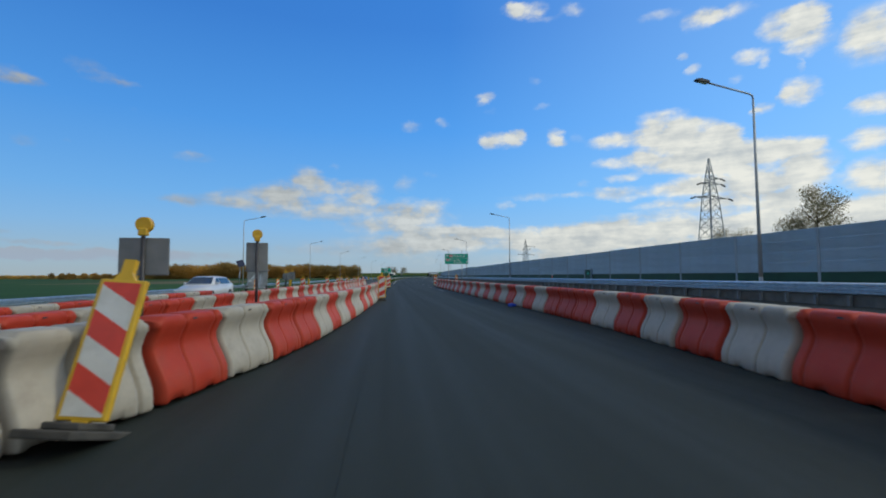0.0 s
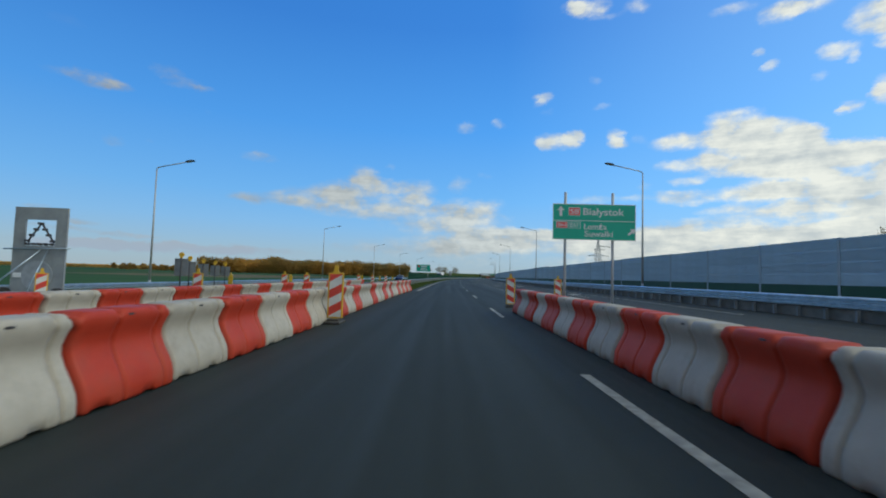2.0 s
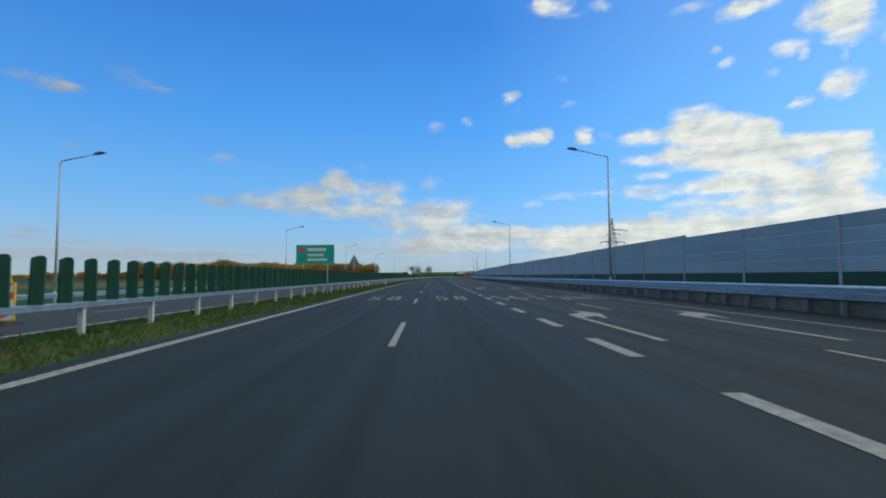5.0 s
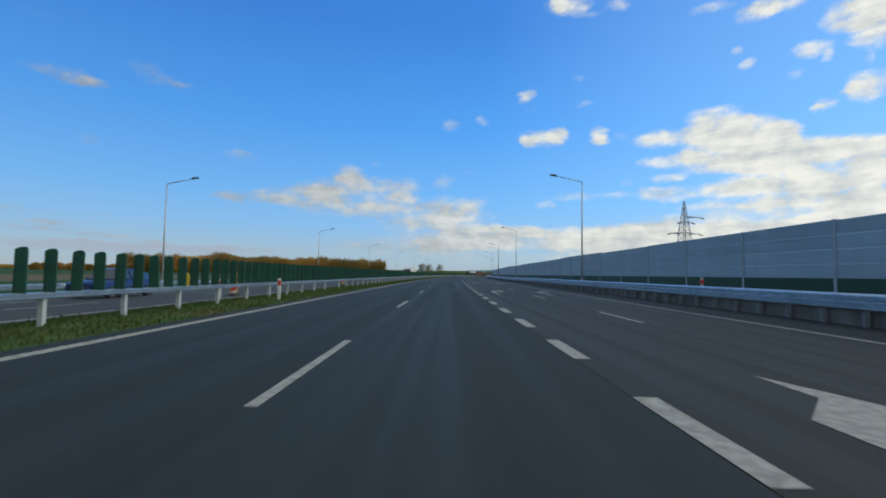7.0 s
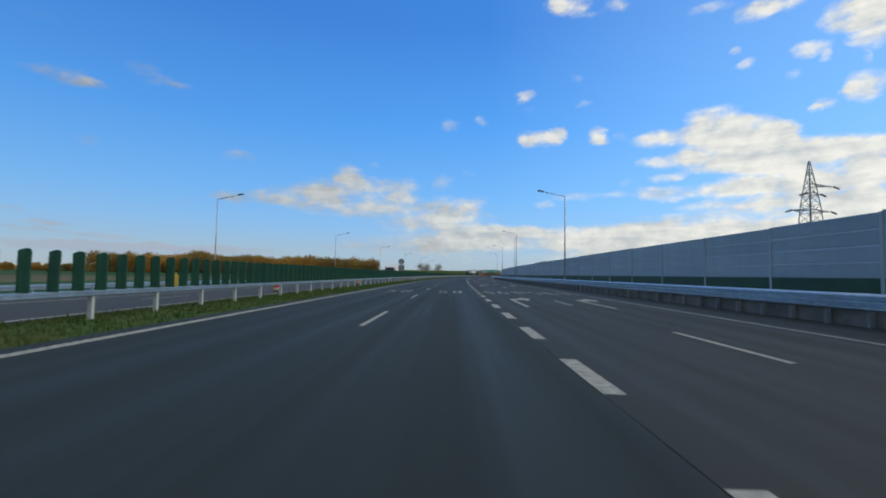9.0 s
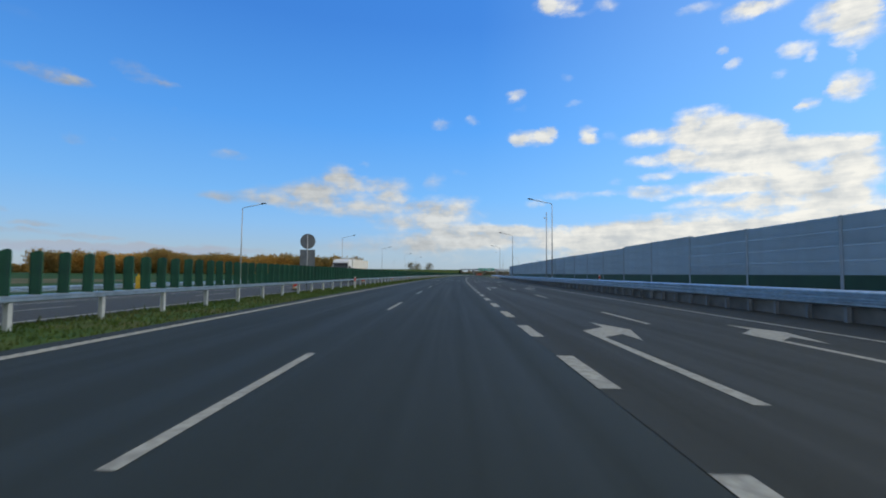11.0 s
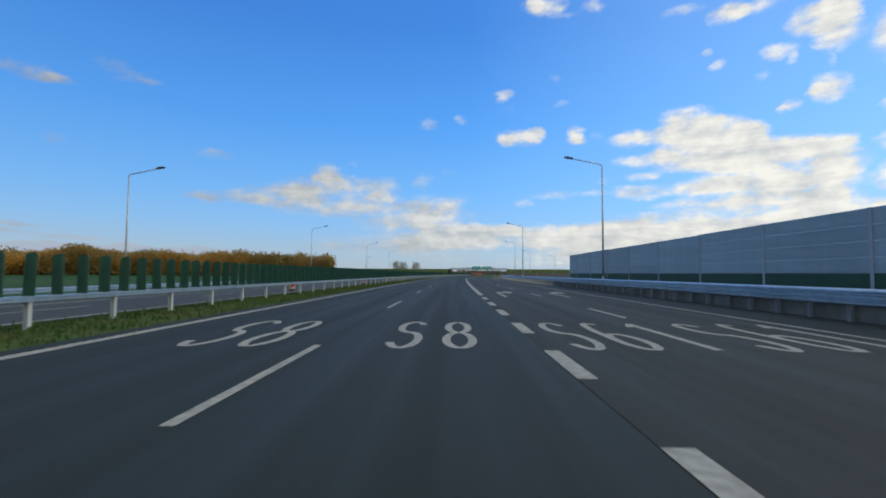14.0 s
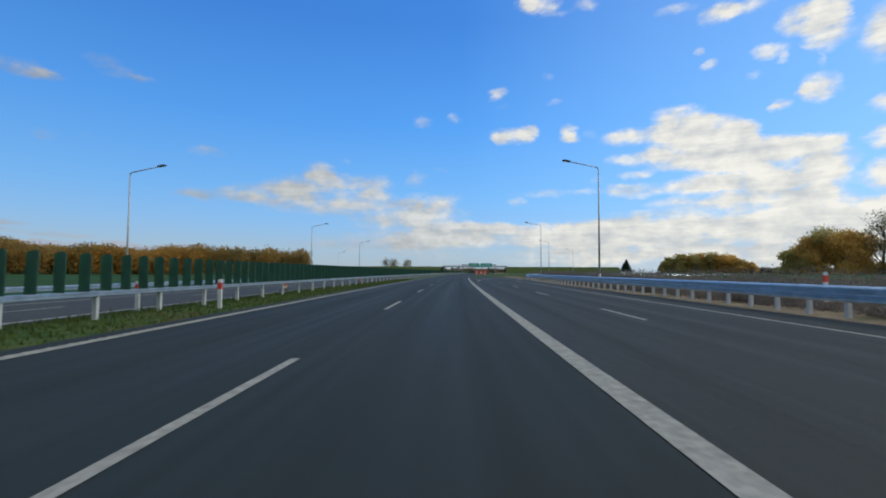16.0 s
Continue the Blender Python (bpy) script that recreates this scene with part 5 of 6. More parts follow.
def warning_trailer():
    """The big lamp board parked beside the opposite carriageway."""
    z = far_z(-18.8)
    e = tagged(empty("warning_trailer", at_road(53.0, -18.85, z, 4)), "grey back of a large lamp-arrow warning trailer on the verge", "warning trailer")
    base, top = 0.35, 3.58 - z
    bm = bmesh.new()
    # a frame with a window in its upper half
    for o in (rect(-1.06, -0.62, base, top), rect(0.62, 1.06, base, top), rect(-0.62, 0.62, top - 0.52, top), rect(-0.62, 0.62, base, top - 1.62)):
        prism(bm, o, 0.0, 0.09)
    bmesh.ops.recalc_face_normals(bm, faces=bm.faces)
    part("panel", bm, M["trailer_grey"], e)
    bm = bmesh.new()
    cz = base + 0.75
    prism(bm, [(0.62 * math.cos(q * math.tau / 40), cz + 0.62 * math.sin(q * math.tau / 40)) for q in range(40)], -0.03, 0.0)
    bmesh.ops.recalc_face_normals(bm, faces=bm.faces)
    part("disc", bm, M["galv_dull"], e)
    lamps = [(-0.5 + 0.16 * k, top - 1.42 + 0.245 * k) for k in range(4)] + [(0.5 - 0.16 * k, top - 1.42 + 0.245 * k) for k in range(4)]
    lamps += [(-0.48 + 0.24 * k, top - 1.55) for k in range(5)]
    for x, zz in lamps:
        bm = bmesh.new()
        tube(bm, (x, 0.09, zz), (x, -0.1, zz), 0.065, 0.05, 10)
        part("lamp_pot", bm, M["dark"], e)
    for a, b in (((-0.5, top - 1.42), (0, top - 0.66)), ((0.5, top - 1.42), (0, top - 0.66)), ((-0.62, top - 1.55), (0.62, top - 1.55))):
        bm = bmesh.new()
        tube(bm, (a[0], 0.05, a[1]), (b[0], 0.05, b[1]), 0.035, 0.035, 6)
        part("lamp_rail", bm, M["dark"], e)
    bm = bmesh.new()
    tube(bm, (-1.35, -0.07, top - 1.78), (1.3, -0.07, top - 1.70), 0.03, 0.03, 8)
    part("cross_bar", bm, M["galv"], e)
    for x0, x1 in ((-1.3, 0.1), (0.35, 0.4)):
        bm = bmesh.new()
        tube(bm, (x0, -1.0, 0.3), (x1, -0.06, top - 1.8), 0.03, 0.03, 8)
        part("strut", bm, M["galv"], e)
    bm = bmesh.new()
    box(bm, (-1.0, -1.2, 0.28), (1.0, 0.5, 0.42), 0.02)
    part("chassis", bm, M["galv_dull"], e)
    for x in (-1.05, 1.05):
        bm = bmesh.new()
        tube(bm, (x - 0.09, -0.3, 0.3), (x + 0.09, -0.3, 0.3), 0.3, 0.3, 20)
        part("wheel", bm, M["tyre"], e)
    bm = bmesh.new()
    box(bm, (-0.95, -0.04, 1.0), (-0.62, -0.005, 1.2), 0.01)
    part("plate", bm, M["sign_white"], e)
    e2 = tagged(empty("solar_panel", at_road(52.0, -20.5, far_z(-20.5), 10)), "dark solar panel tilted on a pole beside the warning trailer", "solar panel")
    bm = bmesh.new()
    tube(bm, (0, 0, 0), (0.12, 0, 2.9), 0.035, 0.03, 8)
    part("pole", bm, M["galv"], e2)
    bm = bmesh.new()
    box(bm, (-0.38, -0.02, -0.4), (0.38, 0.02, 0.4), 0.01)
    p = part("panel", bm, M["solar"], e2)
    p.matrix_basis = pose(0.15, -0.02, 3.05, -30, -14, 22)


warning_trailer()


# ---- vehicles ----
def wheel(parent, x, y, r, w):
    bm = bmesh.new()
    sg = 1 if x > 0 else -1
    tube(bm, (x - sg * w, y, r), (x, y, r), r, r * 0.97, 28)
    wh = part("wheel", bm, M["tyre"], parent)
    bm = bmesh.new()
    tube(bm, (x - sg * 0.02, y, r), (x + sg * 0.008, y, r), r * 0.62, r * 0.56, 20)
    part("rim", bm, M["galv"], wh)


def loft(bm, stations):
    """stations: (y, half width low, half width high, z low, z shoulder, z high)."""
    rings = []
    for y, a, b, z0, z1, z2 in stations:
        pts = [(-a * 0.92, z0), (-a, z0 + (z1 - z0) * 0.35), (-a, z1), (-b, z2), (b, z2), (a, z1), (a, z0 + (z1 - z0) * 0.35), (a * 0.92, z0)]
        rings.append([bm.verts.new((x, y, z)) for x, z in pts])
    for p, q in zip(rings, rings[1:]):
        for k in range(8):
            bm.faces.new((p[k], p[(k + 1) % 8], q[(k + 1) % 8], q[k])).smooth = True
    bm.faces.new(rings[0][::-1])
    bm.faces.new(rings[-1])
    bmesh.ops.recalc_face_normals(bm, faces=bm.faces)
    return bm


def parked_car(m, paint, H, L, label, tall):
    """The bonnet points along -y."""
    e = empty("car", m)
    W, h = 0.92, L / 2
    sh = 0.98 if tall else 0.86
    bm = loft(bmesh.new(), [(-h, 0.70, 0.66, 0.30, 0.55, 0.66), (-h + 0.12, 0.84, 0.78, 0.24, 0.66, 0.74), (-h + 0.55, W, 0.80, 0.22, 0.78, 0.86), (-h + 1.25, W, 0.80, 0.22, sh - 0.06, sh + 0.02), (0.2, W + 0.01, 0.80, 0.22, sh, sh + 0.06), (h - 0.7, W, 0.80, 0.22, sh + 0.02, sh + 0.08), (h - 0.12, 0.88, 0.76, 0.26, sh, sh + 0.06), (h, 0.78, 0.7, 0.34, sh - 0.15, sh - 0.04)])
    part("body", bm, paint, e)
    s0, s1, s2, s3 = -h + 1.15, -h + 1.95, h - 0.75 if tall else h - 1.1, h - 0.1
    bm = loft(bmesh.new(), [(s0, 0.80, 0.76, sh - 0.1, sh, sh + 0.03), (s1, 0.83, 0.60, sh - 0.1, sh + 0.03, H - 0.05), (0.1, 0.84, 0.62, sh - 0.1, sh + 0.04, H), (s2, 0.82, 0.60, sh - 0.1, sh + 0.05, H - 0.05), (s3, 0.78, 0.66, sh - 0.1, sh + 0.02, sh + 0.08)])
    cab = part("cabin", bm, paint, e)
    for sg in (-1, 1):
        for a, b, c, d in ((s1 - 0.42, s1 + 0.12, -0.05, -0.05), (0.04, 0.04, s2 - 0.1, s2 + 0.12)):
            bm = bmesh.new()
            z0, z1 = sh + 0.06, H - 0.11
            vs = [bm.verts.new(p) for p in ((sg * 0.838, a, z0), (sg * 0.838, d, z0), (sg * 0.668, c, z1), (sg * 0.668, b, z1))]
            f = bm.faces.new(vs)
            r = bmesh.ops.extrude_face_region(bm, geom=[f])
            for v in r["geom"]:
                if isinstance(v, bmesh.types.BMVert):
                    v.co.x += sg * 0.02
            bmesh.ops.recalc_face_normals(bm, faces=bm.faces)
            part("side_window", bm, M["glass_dark"], cab)
        bm = bmesh.new()
        box(bm, (sg * 0.9 - 0.1 if sg < 0 else 0.88, s0 + 0.35, sh + 0.02), (sg * 0.9 if sg < 0 else 1.05, s0 + 0.5, sh + 0.16), 0.03)
        part("mirror", bm, paint, e)
        bm = bmesh.new()
        box(bm, (sg * 0.80 - 0.14, -h + 0.05, 0.58), (sg * 0.80 + 0.06, -h + 0.22, 0.70), 0.03)
        part("headlight", bm, M["lamp_lens"], e)
        for y in (-h + 0.85, h - 0.85):
            wheel(e, sg * 0.93, y, 0.34 if tall else 0.32, 0.22)
    for y0, y1, z0, z1 in ((s0 + 0.08, s1 + 0.0, sh + 0.05, H - 0.09), (s3 - 0.05, s2 + 0.0, sh + 0.12, H - 0.09)):
        bm = bmesh.new()
        vs = [bm.verts.new(p) for p in ((-0.72, y0, z0), (0.72, y0, z0), (0.56, y1, z1), (-0.56, y1, z1))]
        f = bm.faces.new(vs)
        out = -0.03 if y1 > y0 else 0.03
        r = bmesh.ops.extrude_face_region(bm, geom=[f])
        for v in r["geom"]:
            if isinstance(v, bmesh.types.BMVert):
                v.co.y += out
                v.co.z += 0.03
        bmesh.ops.recalc_face_normals(bm, faces=bm.faces)
        part("windscreen", bm, M["glass_dark"], cab)
    bm = bmesh.new()
    box(bm, (-0.45, -h - 0.012, 0.36), (0.45, -h + 0.1, 0.56), 0.02)
    part("grille", bm, M["dark"], e)
    return tagged(e, label, "car")


parked_car(at_road(30.3, -15.5, far_z(-15.5)), M["car_silver"], 1.5, 4.7, "silver estate car on the opposite carriageway", True)
parked_car(at_road(151.1, -15.4, far_z(-15.4)), M["car_blue"], 1.46, 4.4, "dark blue car on the opposite carriageway", False)


def truck():
    z = far_z(-15.0)
    e = tagged(empty("articulated_lorry", at_road(281.9, -15.47, z)), "white articulated lorry with a plain box trailer on the opposite carriageway", "lorry")
    H = 3.31 - z
    bm = bmesh.new()
    side = [(0.12, 0.45), (0.0, 0.9), (0.02, 1.55), (0.22, H - 0.75), (0.45, H - 0.38), (0.9, H - 0.16), (1.7, H - 0.1), (2.25, H - 0.1), (2.25, 0.55)]
    a = [bm.verts.new((-1.24, y, zz)) for y, zz in side]
    b = [bm.verts.new((1.24, y, zz)) for y, zz in side]
    for k in range(len(side)):
        bm.faces.new((a[k], a[(k + 1) % len(side)], b[(k + 1) % len(side)], b[k]))
    bm.faces.new(a)
    bm.faces.new(b[::-1])
    bmesh.ops.recalc_face_normals(bm, faces=bm.faces)
    bmesh.ops.bevel(bm, geom=list(bm.edges), offset=0.05, segments=2, affect="EDGES")
    cab = part("cab", bm, M["car_white"], e)
    bm = bmesh.new()
    vs = [bm.verts.new(p) for p in ((-1.12, -0.005, 1.62), (1.12, -0.005, 1.62), (1.08, 0.20, H - 0.82), (-1.08, 0.20, H - 0.82))]
    f = bm.faces.new(vs)
    r = bmesh.ops.extrude_face_region(bm, geom=[f])
    for v in r["geom"]:
        if isinstance(v, bmesh.types.BMVert):
            v.co.y -= 0.02
    bmesh.ops.recalc_face_normals(bm, faces=bm.faces)
    part("windscreen", bm, M["glass_dark"], cab)
    bm = bmesh.new()
    box(bm, (-1.15, -0.12, H - 0.82), (1.15, 0.2, H - 0.66), 0.03)
    part("sun_visor", bm, M["dark"], cab)
    for k in range(5):
        bm = bmesh.new()
        box(bm, (-0.85, -0.05, 0.72 + 0.14 * k), (0.85, 0.03, 0.80 + 0.14 * k), 0.01)
        part("grille_slat", bm, M["dark"], cab)
    bm = bmesh.new()
    box(bm, (-1.22, -0.08, 0.32), (1.22, 0.3, 0.62), 0.04)
    part("bumper", bm, M["car_white"], cab)
    for sg in (-1, 1):
        bm = bmesh.new()
        box(bm, (sg * 1.25 - 0.015, 0.45, 1.65), (sg * 1.25 + 0.015, 1.25, 2.35), 0.01)
        part("side_window", bm, M["glass_dark"], cab)
        bm = bmesh.new()
        for y0, y1, z0, z1 in ((0.36, 0.385, 0.95, 2.45), (1.36, 1.385, 0.95, 2.45), (0.385, 1.36, 0.95, 0.975)):
            box(bm, (sg * 1.242 - 0.004, y0, z0), (sg * 1.242 + 0.004, y1, z1))
        part("door_joint", bm, M["dark"], cab)
        bm = bmesh.new()
        box(bm, (sg * 1.245 - 0.012, 1.18, 1.42), (sg * 1.245 + 0.012, 1.32, 1.47), 0.004)
        part("door_handle", bm, M["dark"], cab)
        bm = bmesh.new()
        box(bm, (sg * 1.15 - 0.12, 0.40, 0.38), (sg * 1.15 + 0.12, 0.56, 0.86), 0.02)
        part("step", bm, M["dark"], cab)
        bm = bmesh.new()
        box(bm, (sg * 1.42 - 0.1, 0.05, 1.7), (sg * 1.42 + 0.1, 0.2, 2.45), 0.03)
        part("mirror", bm, M["dark"], cab)
        bm = bmesh.new()
        box(bm, (sg * 0.98 - 0.18, -0.1, 0.42), (sg * 0.98 + 0.18, 0.0, 0.58), 0.02)
        part("headlight", bm, M["lamp_lens"], cab)
        for y in (0.95, 3.7, 10.3, 11.5, 12.7):
            wheel(e, sg * 1.22, y, 0.48, 0.34)
        bm = bmesh.new()
        box(bm, (sg * 1.2 - 0.02, 4.6, 0.45), (sg * 1.2 + 0.02, 9.6, 0.9), 0.01)
        part("side_skirt", bm, M["tarp"], e)
        bm = bmesh.new()
        box(bm, (sg * 1.05 - 0.15, 1.75, 0.4), (sg * 1.05 + 0.15, 3.4, 0.95), 0.05)
        part("tank", bm, M["galv_dull"], e)
    bm = bmesh.new()
    box(bm, (-0.45, 1.8, 0.7), (0.45, 14.0, 0.98))
    part("chassis", bm, M["dark"], e)
    bm = bmesh.new()
    box(bm, (-1.27, 2.62, 0.92), (1.27, 14.45, H), 0.03)
    tr = part("trailer_box", bm, M["tarp"], e)
    for z0, z1 in ((0.90, 1.02), (H - 0.07, H + 0.012)):
        for sg in (-1, 1):
            bm = bmesh.new()
            box(bm, (sg * 1.272 - 0.012, 2.60, z0), (sg * 1.272 + 0.012, 14.47, z1), 0.004)
            part("edge_rail", bm, M["car_white"], tr)
    # added dark block: the shade between cab and trailer as a solid
    bm = bmesh.new()
    box(bm, (-1.16, 2.27, 0.95), (1.16, 2.60, H - 0.14), 0.02)
    part("gap_shade_block", bm, M["dark"], e, "dark block standing in for the shade between cab and trailer")
    for sg in (-1, 1):
        for k in range(1, 9):
            y = 2.62 + 11.83 * k / 9
            bm = bmesh.new()
            box(bm, (sg * 1.27 - 0.006, y - 0.02, 1.1), (sg * 1.27 + 0.006, y + 0.02, H - 0.08))
            part("side_seam", bm, M["tarp"], tr)


truck()


# ---- planting and distance ----
def leaf_mesh(name, clumps, material, seed, size):
    """clumps: (centre, radii, count); small bent leaf clusters spread through each."""
    rng = np.random.RandomState(seed)
    verts, faces = [], []
    for c, r, n in clumps:
        d = rng.normal(size=(n, 3))
        d /= np.linalg.norm(d, axis=1)[:, None]
        rad = rng.uniform(0.05, 1.0, n) ** 0.42
        p = np.array(c) + d * np.array(r) * rad[:, None] * (1 + 0.25 * rng.normal(size=(n, 1)) * 0.5)
        a = rng.normal(size=(n, 3))
        a /= np.linalg.norm(a, axis=1)[:, None]
        b = np.cross(a, rng.normal(size=(n, 3)))
        b /= np.linalg.norm(b, axis=1)[:, None] + 1e-9
        k = size * rng.uniform(0.55, 1.35, (n, 1))
        o = len(verts)
        q = np.stack([p - a * k, p + b * k * 0.6, p + a * k, p - b * k * 0.6], 1).reshape(-1, 3)
        verts.extend(map(tuple, q))
        faces.extend((o + 4 * i, o + 4 * i + 1, o + 4 * i + 2, o + 4 * i + 3) for i in range(n))
    me = bpy.data.meshes.new(name)
    me.from_pydata(verts, [], faces)
    me.materials.append(material)
    return me


def trunk_mesh(h, r, seed, limbs=7):
    rng = random.Random(seed)
    bm = bmesh.new()
    p = Vector((0, 0, -0.2))
    for k in range(4):
        q = p + Vector((rng.uniform(-0.03, 0.03) * h, rng.uniform(-0.03, 0.03) * h, h * 0.2))
        tube(bm, p, q, r * (1 - 0.2 * k), r * (0.8 - 0.2 * k), 8, False)
        if k:
            for j in range(limbs // 3 + 1):
                a = rng.uniform(0, math.tau)
                l = h * rng.uniform(0.18, 0.34)
                t = p + Vector((math.cos(a) * l * 0.75, math.sin(a) * l * 0.75, l * 0.7))
                tube(bm, p, t, r * 0.4, r * 0.12, 5, False)
                tube(bm, t, t + Vector((math.cos(a + 0.6) * l * 0.4, math.sin(a + 0.6) * l * 0.4, l * 0.4)), r * 0.13, r * 0.05, 4, False)
        p = q
    return bm


def tree(name, m, h, w, crown_mat, seed, label, n=900, size=0.28, low=0.15, shape=1.0):
    e = empty(name, m)
    part("trunk", trunk_mesh(h, h * 0.022 + 0.04, seed), M["bark"], e)
    rng = random.Random(seed)
    clumps = []
    for k in range(26):
        f = low + (0.93 - low) * ((k + rng.uniform(0, 1)) / 26)
        spread = w * (1 - shape * max(0.0, f - 0.35)) * 0.55
        a = rng.uniform(0, math.tau)
        d = spread * rng.uniform(0.2, 1.0)
        r = w * rng.uniform(0.2, 0.34)
        clumps.append(((math.cos(a) * d, math.sin(a) * d, h * f), (r, r, r * 0.8), n // 26))
    me = leaf_mesh("crown", clumps, crown_mat, seed, size)
    c = new("crown", me)
    c.parent = e
    return tagged(e, label, "tree" if name == "tree" else "bush")


def conifer(m, h, w, seed, label):
    e = empty("tree", m)
    bm = bmesh.new()
    tube(bm, (0, 0, -0.2), (0, 0, h * 0.95), 0.35, 0.05, 8)
    part("trunk", bm, M["bark"], e)
    clumps = [((0, 0, h * (0.12 + 0.86 * k / 11)), (w * 0.5 * (1 - k / 12.0) + 0.12,) * 2 + (h * 0.06,), 260) for k in range(12)]
    c = new("crown", leaf_mesh("crown", clumps, M["fir"], seed, 0.9))
    c.parent = e
    return tagged(e, label, "tree")


tree("tree", at_road(115, 109.5, -0.1), 25.0, 13.0, M["leaf_bare"], 21, "thin-leaved autumn tree rising behind the noise barrier", 11000, 0.2, 0.3)
tree("tree", at_road(118, 103.5, -0.1), 17.0, 9.0, M["leaf_bare"], 22, "smaller bare autumn tree behind the noise barrier", 6000, 0.2, 0.25)
tree("bush", at_road(152, 110.5, 1.0), 15.5, 10.0, M["leaf_bare"], 23, "dark scrub showing over the noise barrier", 12000, 0.2, 0.1, 0.5)
for k, (x, y, h, w, mm) in enumerate(((386, 930, 16, 18, "leaf_green"), (393, 932, 23, 20, "leaf_green"), (403, 920, 27, 24, "leaf_green"), (411, 922, 26, 22, "leaf_gold"), (417, 911, 27, 25, "leaf_green"), (425, 912, 28, 22, "leaf_gold"), (430, 901, 29, 24, "leaf_green"), (438, 902, 27, 22, "leaf_gold"), (443, 892, 26, 24, "leaf_gold"), (450, 893, 24, 22, "leaf_gold"), (455, 883, 21, 22, "leaf_gold"), (461, 882, 18, 20, "leaf_green"), (465, 874, 14, 18, "leaf_gold"))):
    tree("tree", pose(x, y, 0.0), h * 0.96, w * 0.78, M[mm], 40 + k, "autumn tree in a distant copse across the fields" if mm == "leaf_gold" else "green and golden tree in a distant copse", 6500, 0.78, 0.04, 0.75)
for k, (x, y, h, w, mm) in enumerate(((134.5, 453, 7.5, 8.0, "leaf_green"), (136.7, 451, 11.5, 9.5, "leaf_gold"), (139.5, 450, 14.0, 10.5, "leaf_green"), (142, 446, 13.2, 10.5, "leaf_gold"), (145, 445, 12.2, 9.5, "leaf_gold"), (148, 441, 18.5, 9.5, "leaf_bare"), (151, 436, 15.5, 11.0, "leaf_gold"), (155, 431, 14.0, 11.0, "leaf_green"), (160, 424, 14.5, 12.0, "leaf_gold"))):
    tree("tree", pose(x, y, 0.0), h * 0.97, w * 0.92, M[mm], 60 + k, "golden autumn tree beyond the slip road" if mm == "leaf_gold" else ("half-bare tree with thin twigs beyond the slip road" if mm == "leaf_bare" else "green and golden tree beyond the slip road"), 5000 if mm == "leaf_bare" else 11000, 0.2 if mm == "leaf_bare" else 0.26, 0.03, 0.6)
conifer(pose(389, 1043, 0.5), 20.5, 22.0, 77, "lone dark conifer standing in the fields")


def scrub(name, area, n, hmin, hmax, material, seed, size, label):
    rng = np.random.RandomState(seed)
    s0, s1, u0, u1, z = area
    cl = []
    for _ in range(n):
        s, u, h = rng.uniform(s0, s1), rng.uniform(u0, u1), rng.uniform(hmin, hmax)
        cl.append((tuple(road(s, u, z + h * 0.45)), (h * 0.6, h * 0.6, h * 0.55), 90))
    ob = new(name, leaf_mesh(name, cl, material, seed, size))
    return tagged(ob, label, "scrub", kind="stuff")


scrub("hedge_scrub", (338, 440, 17.0, 23.0, -0.3), 1500, 1.2, 1.9, M["scrub"], 5, 0.055, "grey-brown weeds and scrub behind the guard rail")
scrub("verge_weeds", (331, 400, 12.9, 16.5, -0.05), 1500, 0.35, 0.7, M["scrub"], 6, 0.04, "dark dry weeds under the guard rail")


def far_woods(name, a, b, count, depth, h0, h1, material, seed, label, size, base=0.0):
    """A belt of trees between two places in the plan."""
    rng = np.random.RandomState(seed)
    a, b = Vector((*a, 0)), Vector((*b, 0))
    nrm = Vector((b.y - a.y, a.x - b.x, 0)).normalized()
    cl = []
    for _ in range(count):
        p = a + (b - a) * rng.uniform(0, 1) + nrm * rng.uniform(-depth, depth)
        # the crowns close up into rounded groups
        f = noise.noise(Vector((p.x * 0.030, p.y * 0.030, seed))) + 0.45 * noise.noise(Vector((p.x * 0.09, p.y * 0.09, seed + 5)))
        h = (h0 + (h1 - h0) * min(1.0, max(0.0, 0.5 + 0.75 * f))) * rng.uniform(0.93, 1.04)
        w = h * rng.uniform(0.27, 0.40)
        cl.append(((p.x, p.y, base + h * 0.66), (w, w, h * 0.32), 190))
        cl.append(((p.x, p.y, base + h * 0.40), (w * 1.2, w * 1.2, h * 0.32), 90))
        cl.append(((p.x, p.y, base + h * 0.18), (w * 1.3, w * 1.3, h * 0.2), 40))
    ob = new(name, leaf_mesh(name, cl, material, seed, size))
    return tagged(ob, label, "woods", kind="stuff")


far_woods("far_woods", (-296, 620), (-48, 700), 620, 34, 14.0, 23.0, M["leaf_wood"], 31, "belt of autumn woodland across the fields", 0.72, -1.5)
far_woods("far_woods", (-420, 640), (-300, 640), 40, 12, 5, 9, M["leaf_wood"], 32, "low line of bushes at the edge of the woodland", 0.9, -1.5)
far_woods("far_woods", (404, 974), (490, 908), 70, 8, 8, 13, M["leaf_bare"], 35, "low dark line of bushes behind a copse", 0.9, -0.5)
far_woods("far_woods", (490, 908), (478, 723), 150, 8, 7, 11, M["leaf_bare"], 36, "low dark tree line across the fields", 0.9, -0.5)
far_woods("far_woods", (349, 1171), (372, 1140), 16, 5, 6, 10, M["leaf_bare"], 37, "small dark clump of bushes on the skyline", 0.9, 0.5)
far_woods("far_woods", (-1500, 1050), (-620, 1300), 700, 60, 6, 9, M["leaf_gold"], 33, "distant golden tree line on the horizon", 1.6, -1.5)
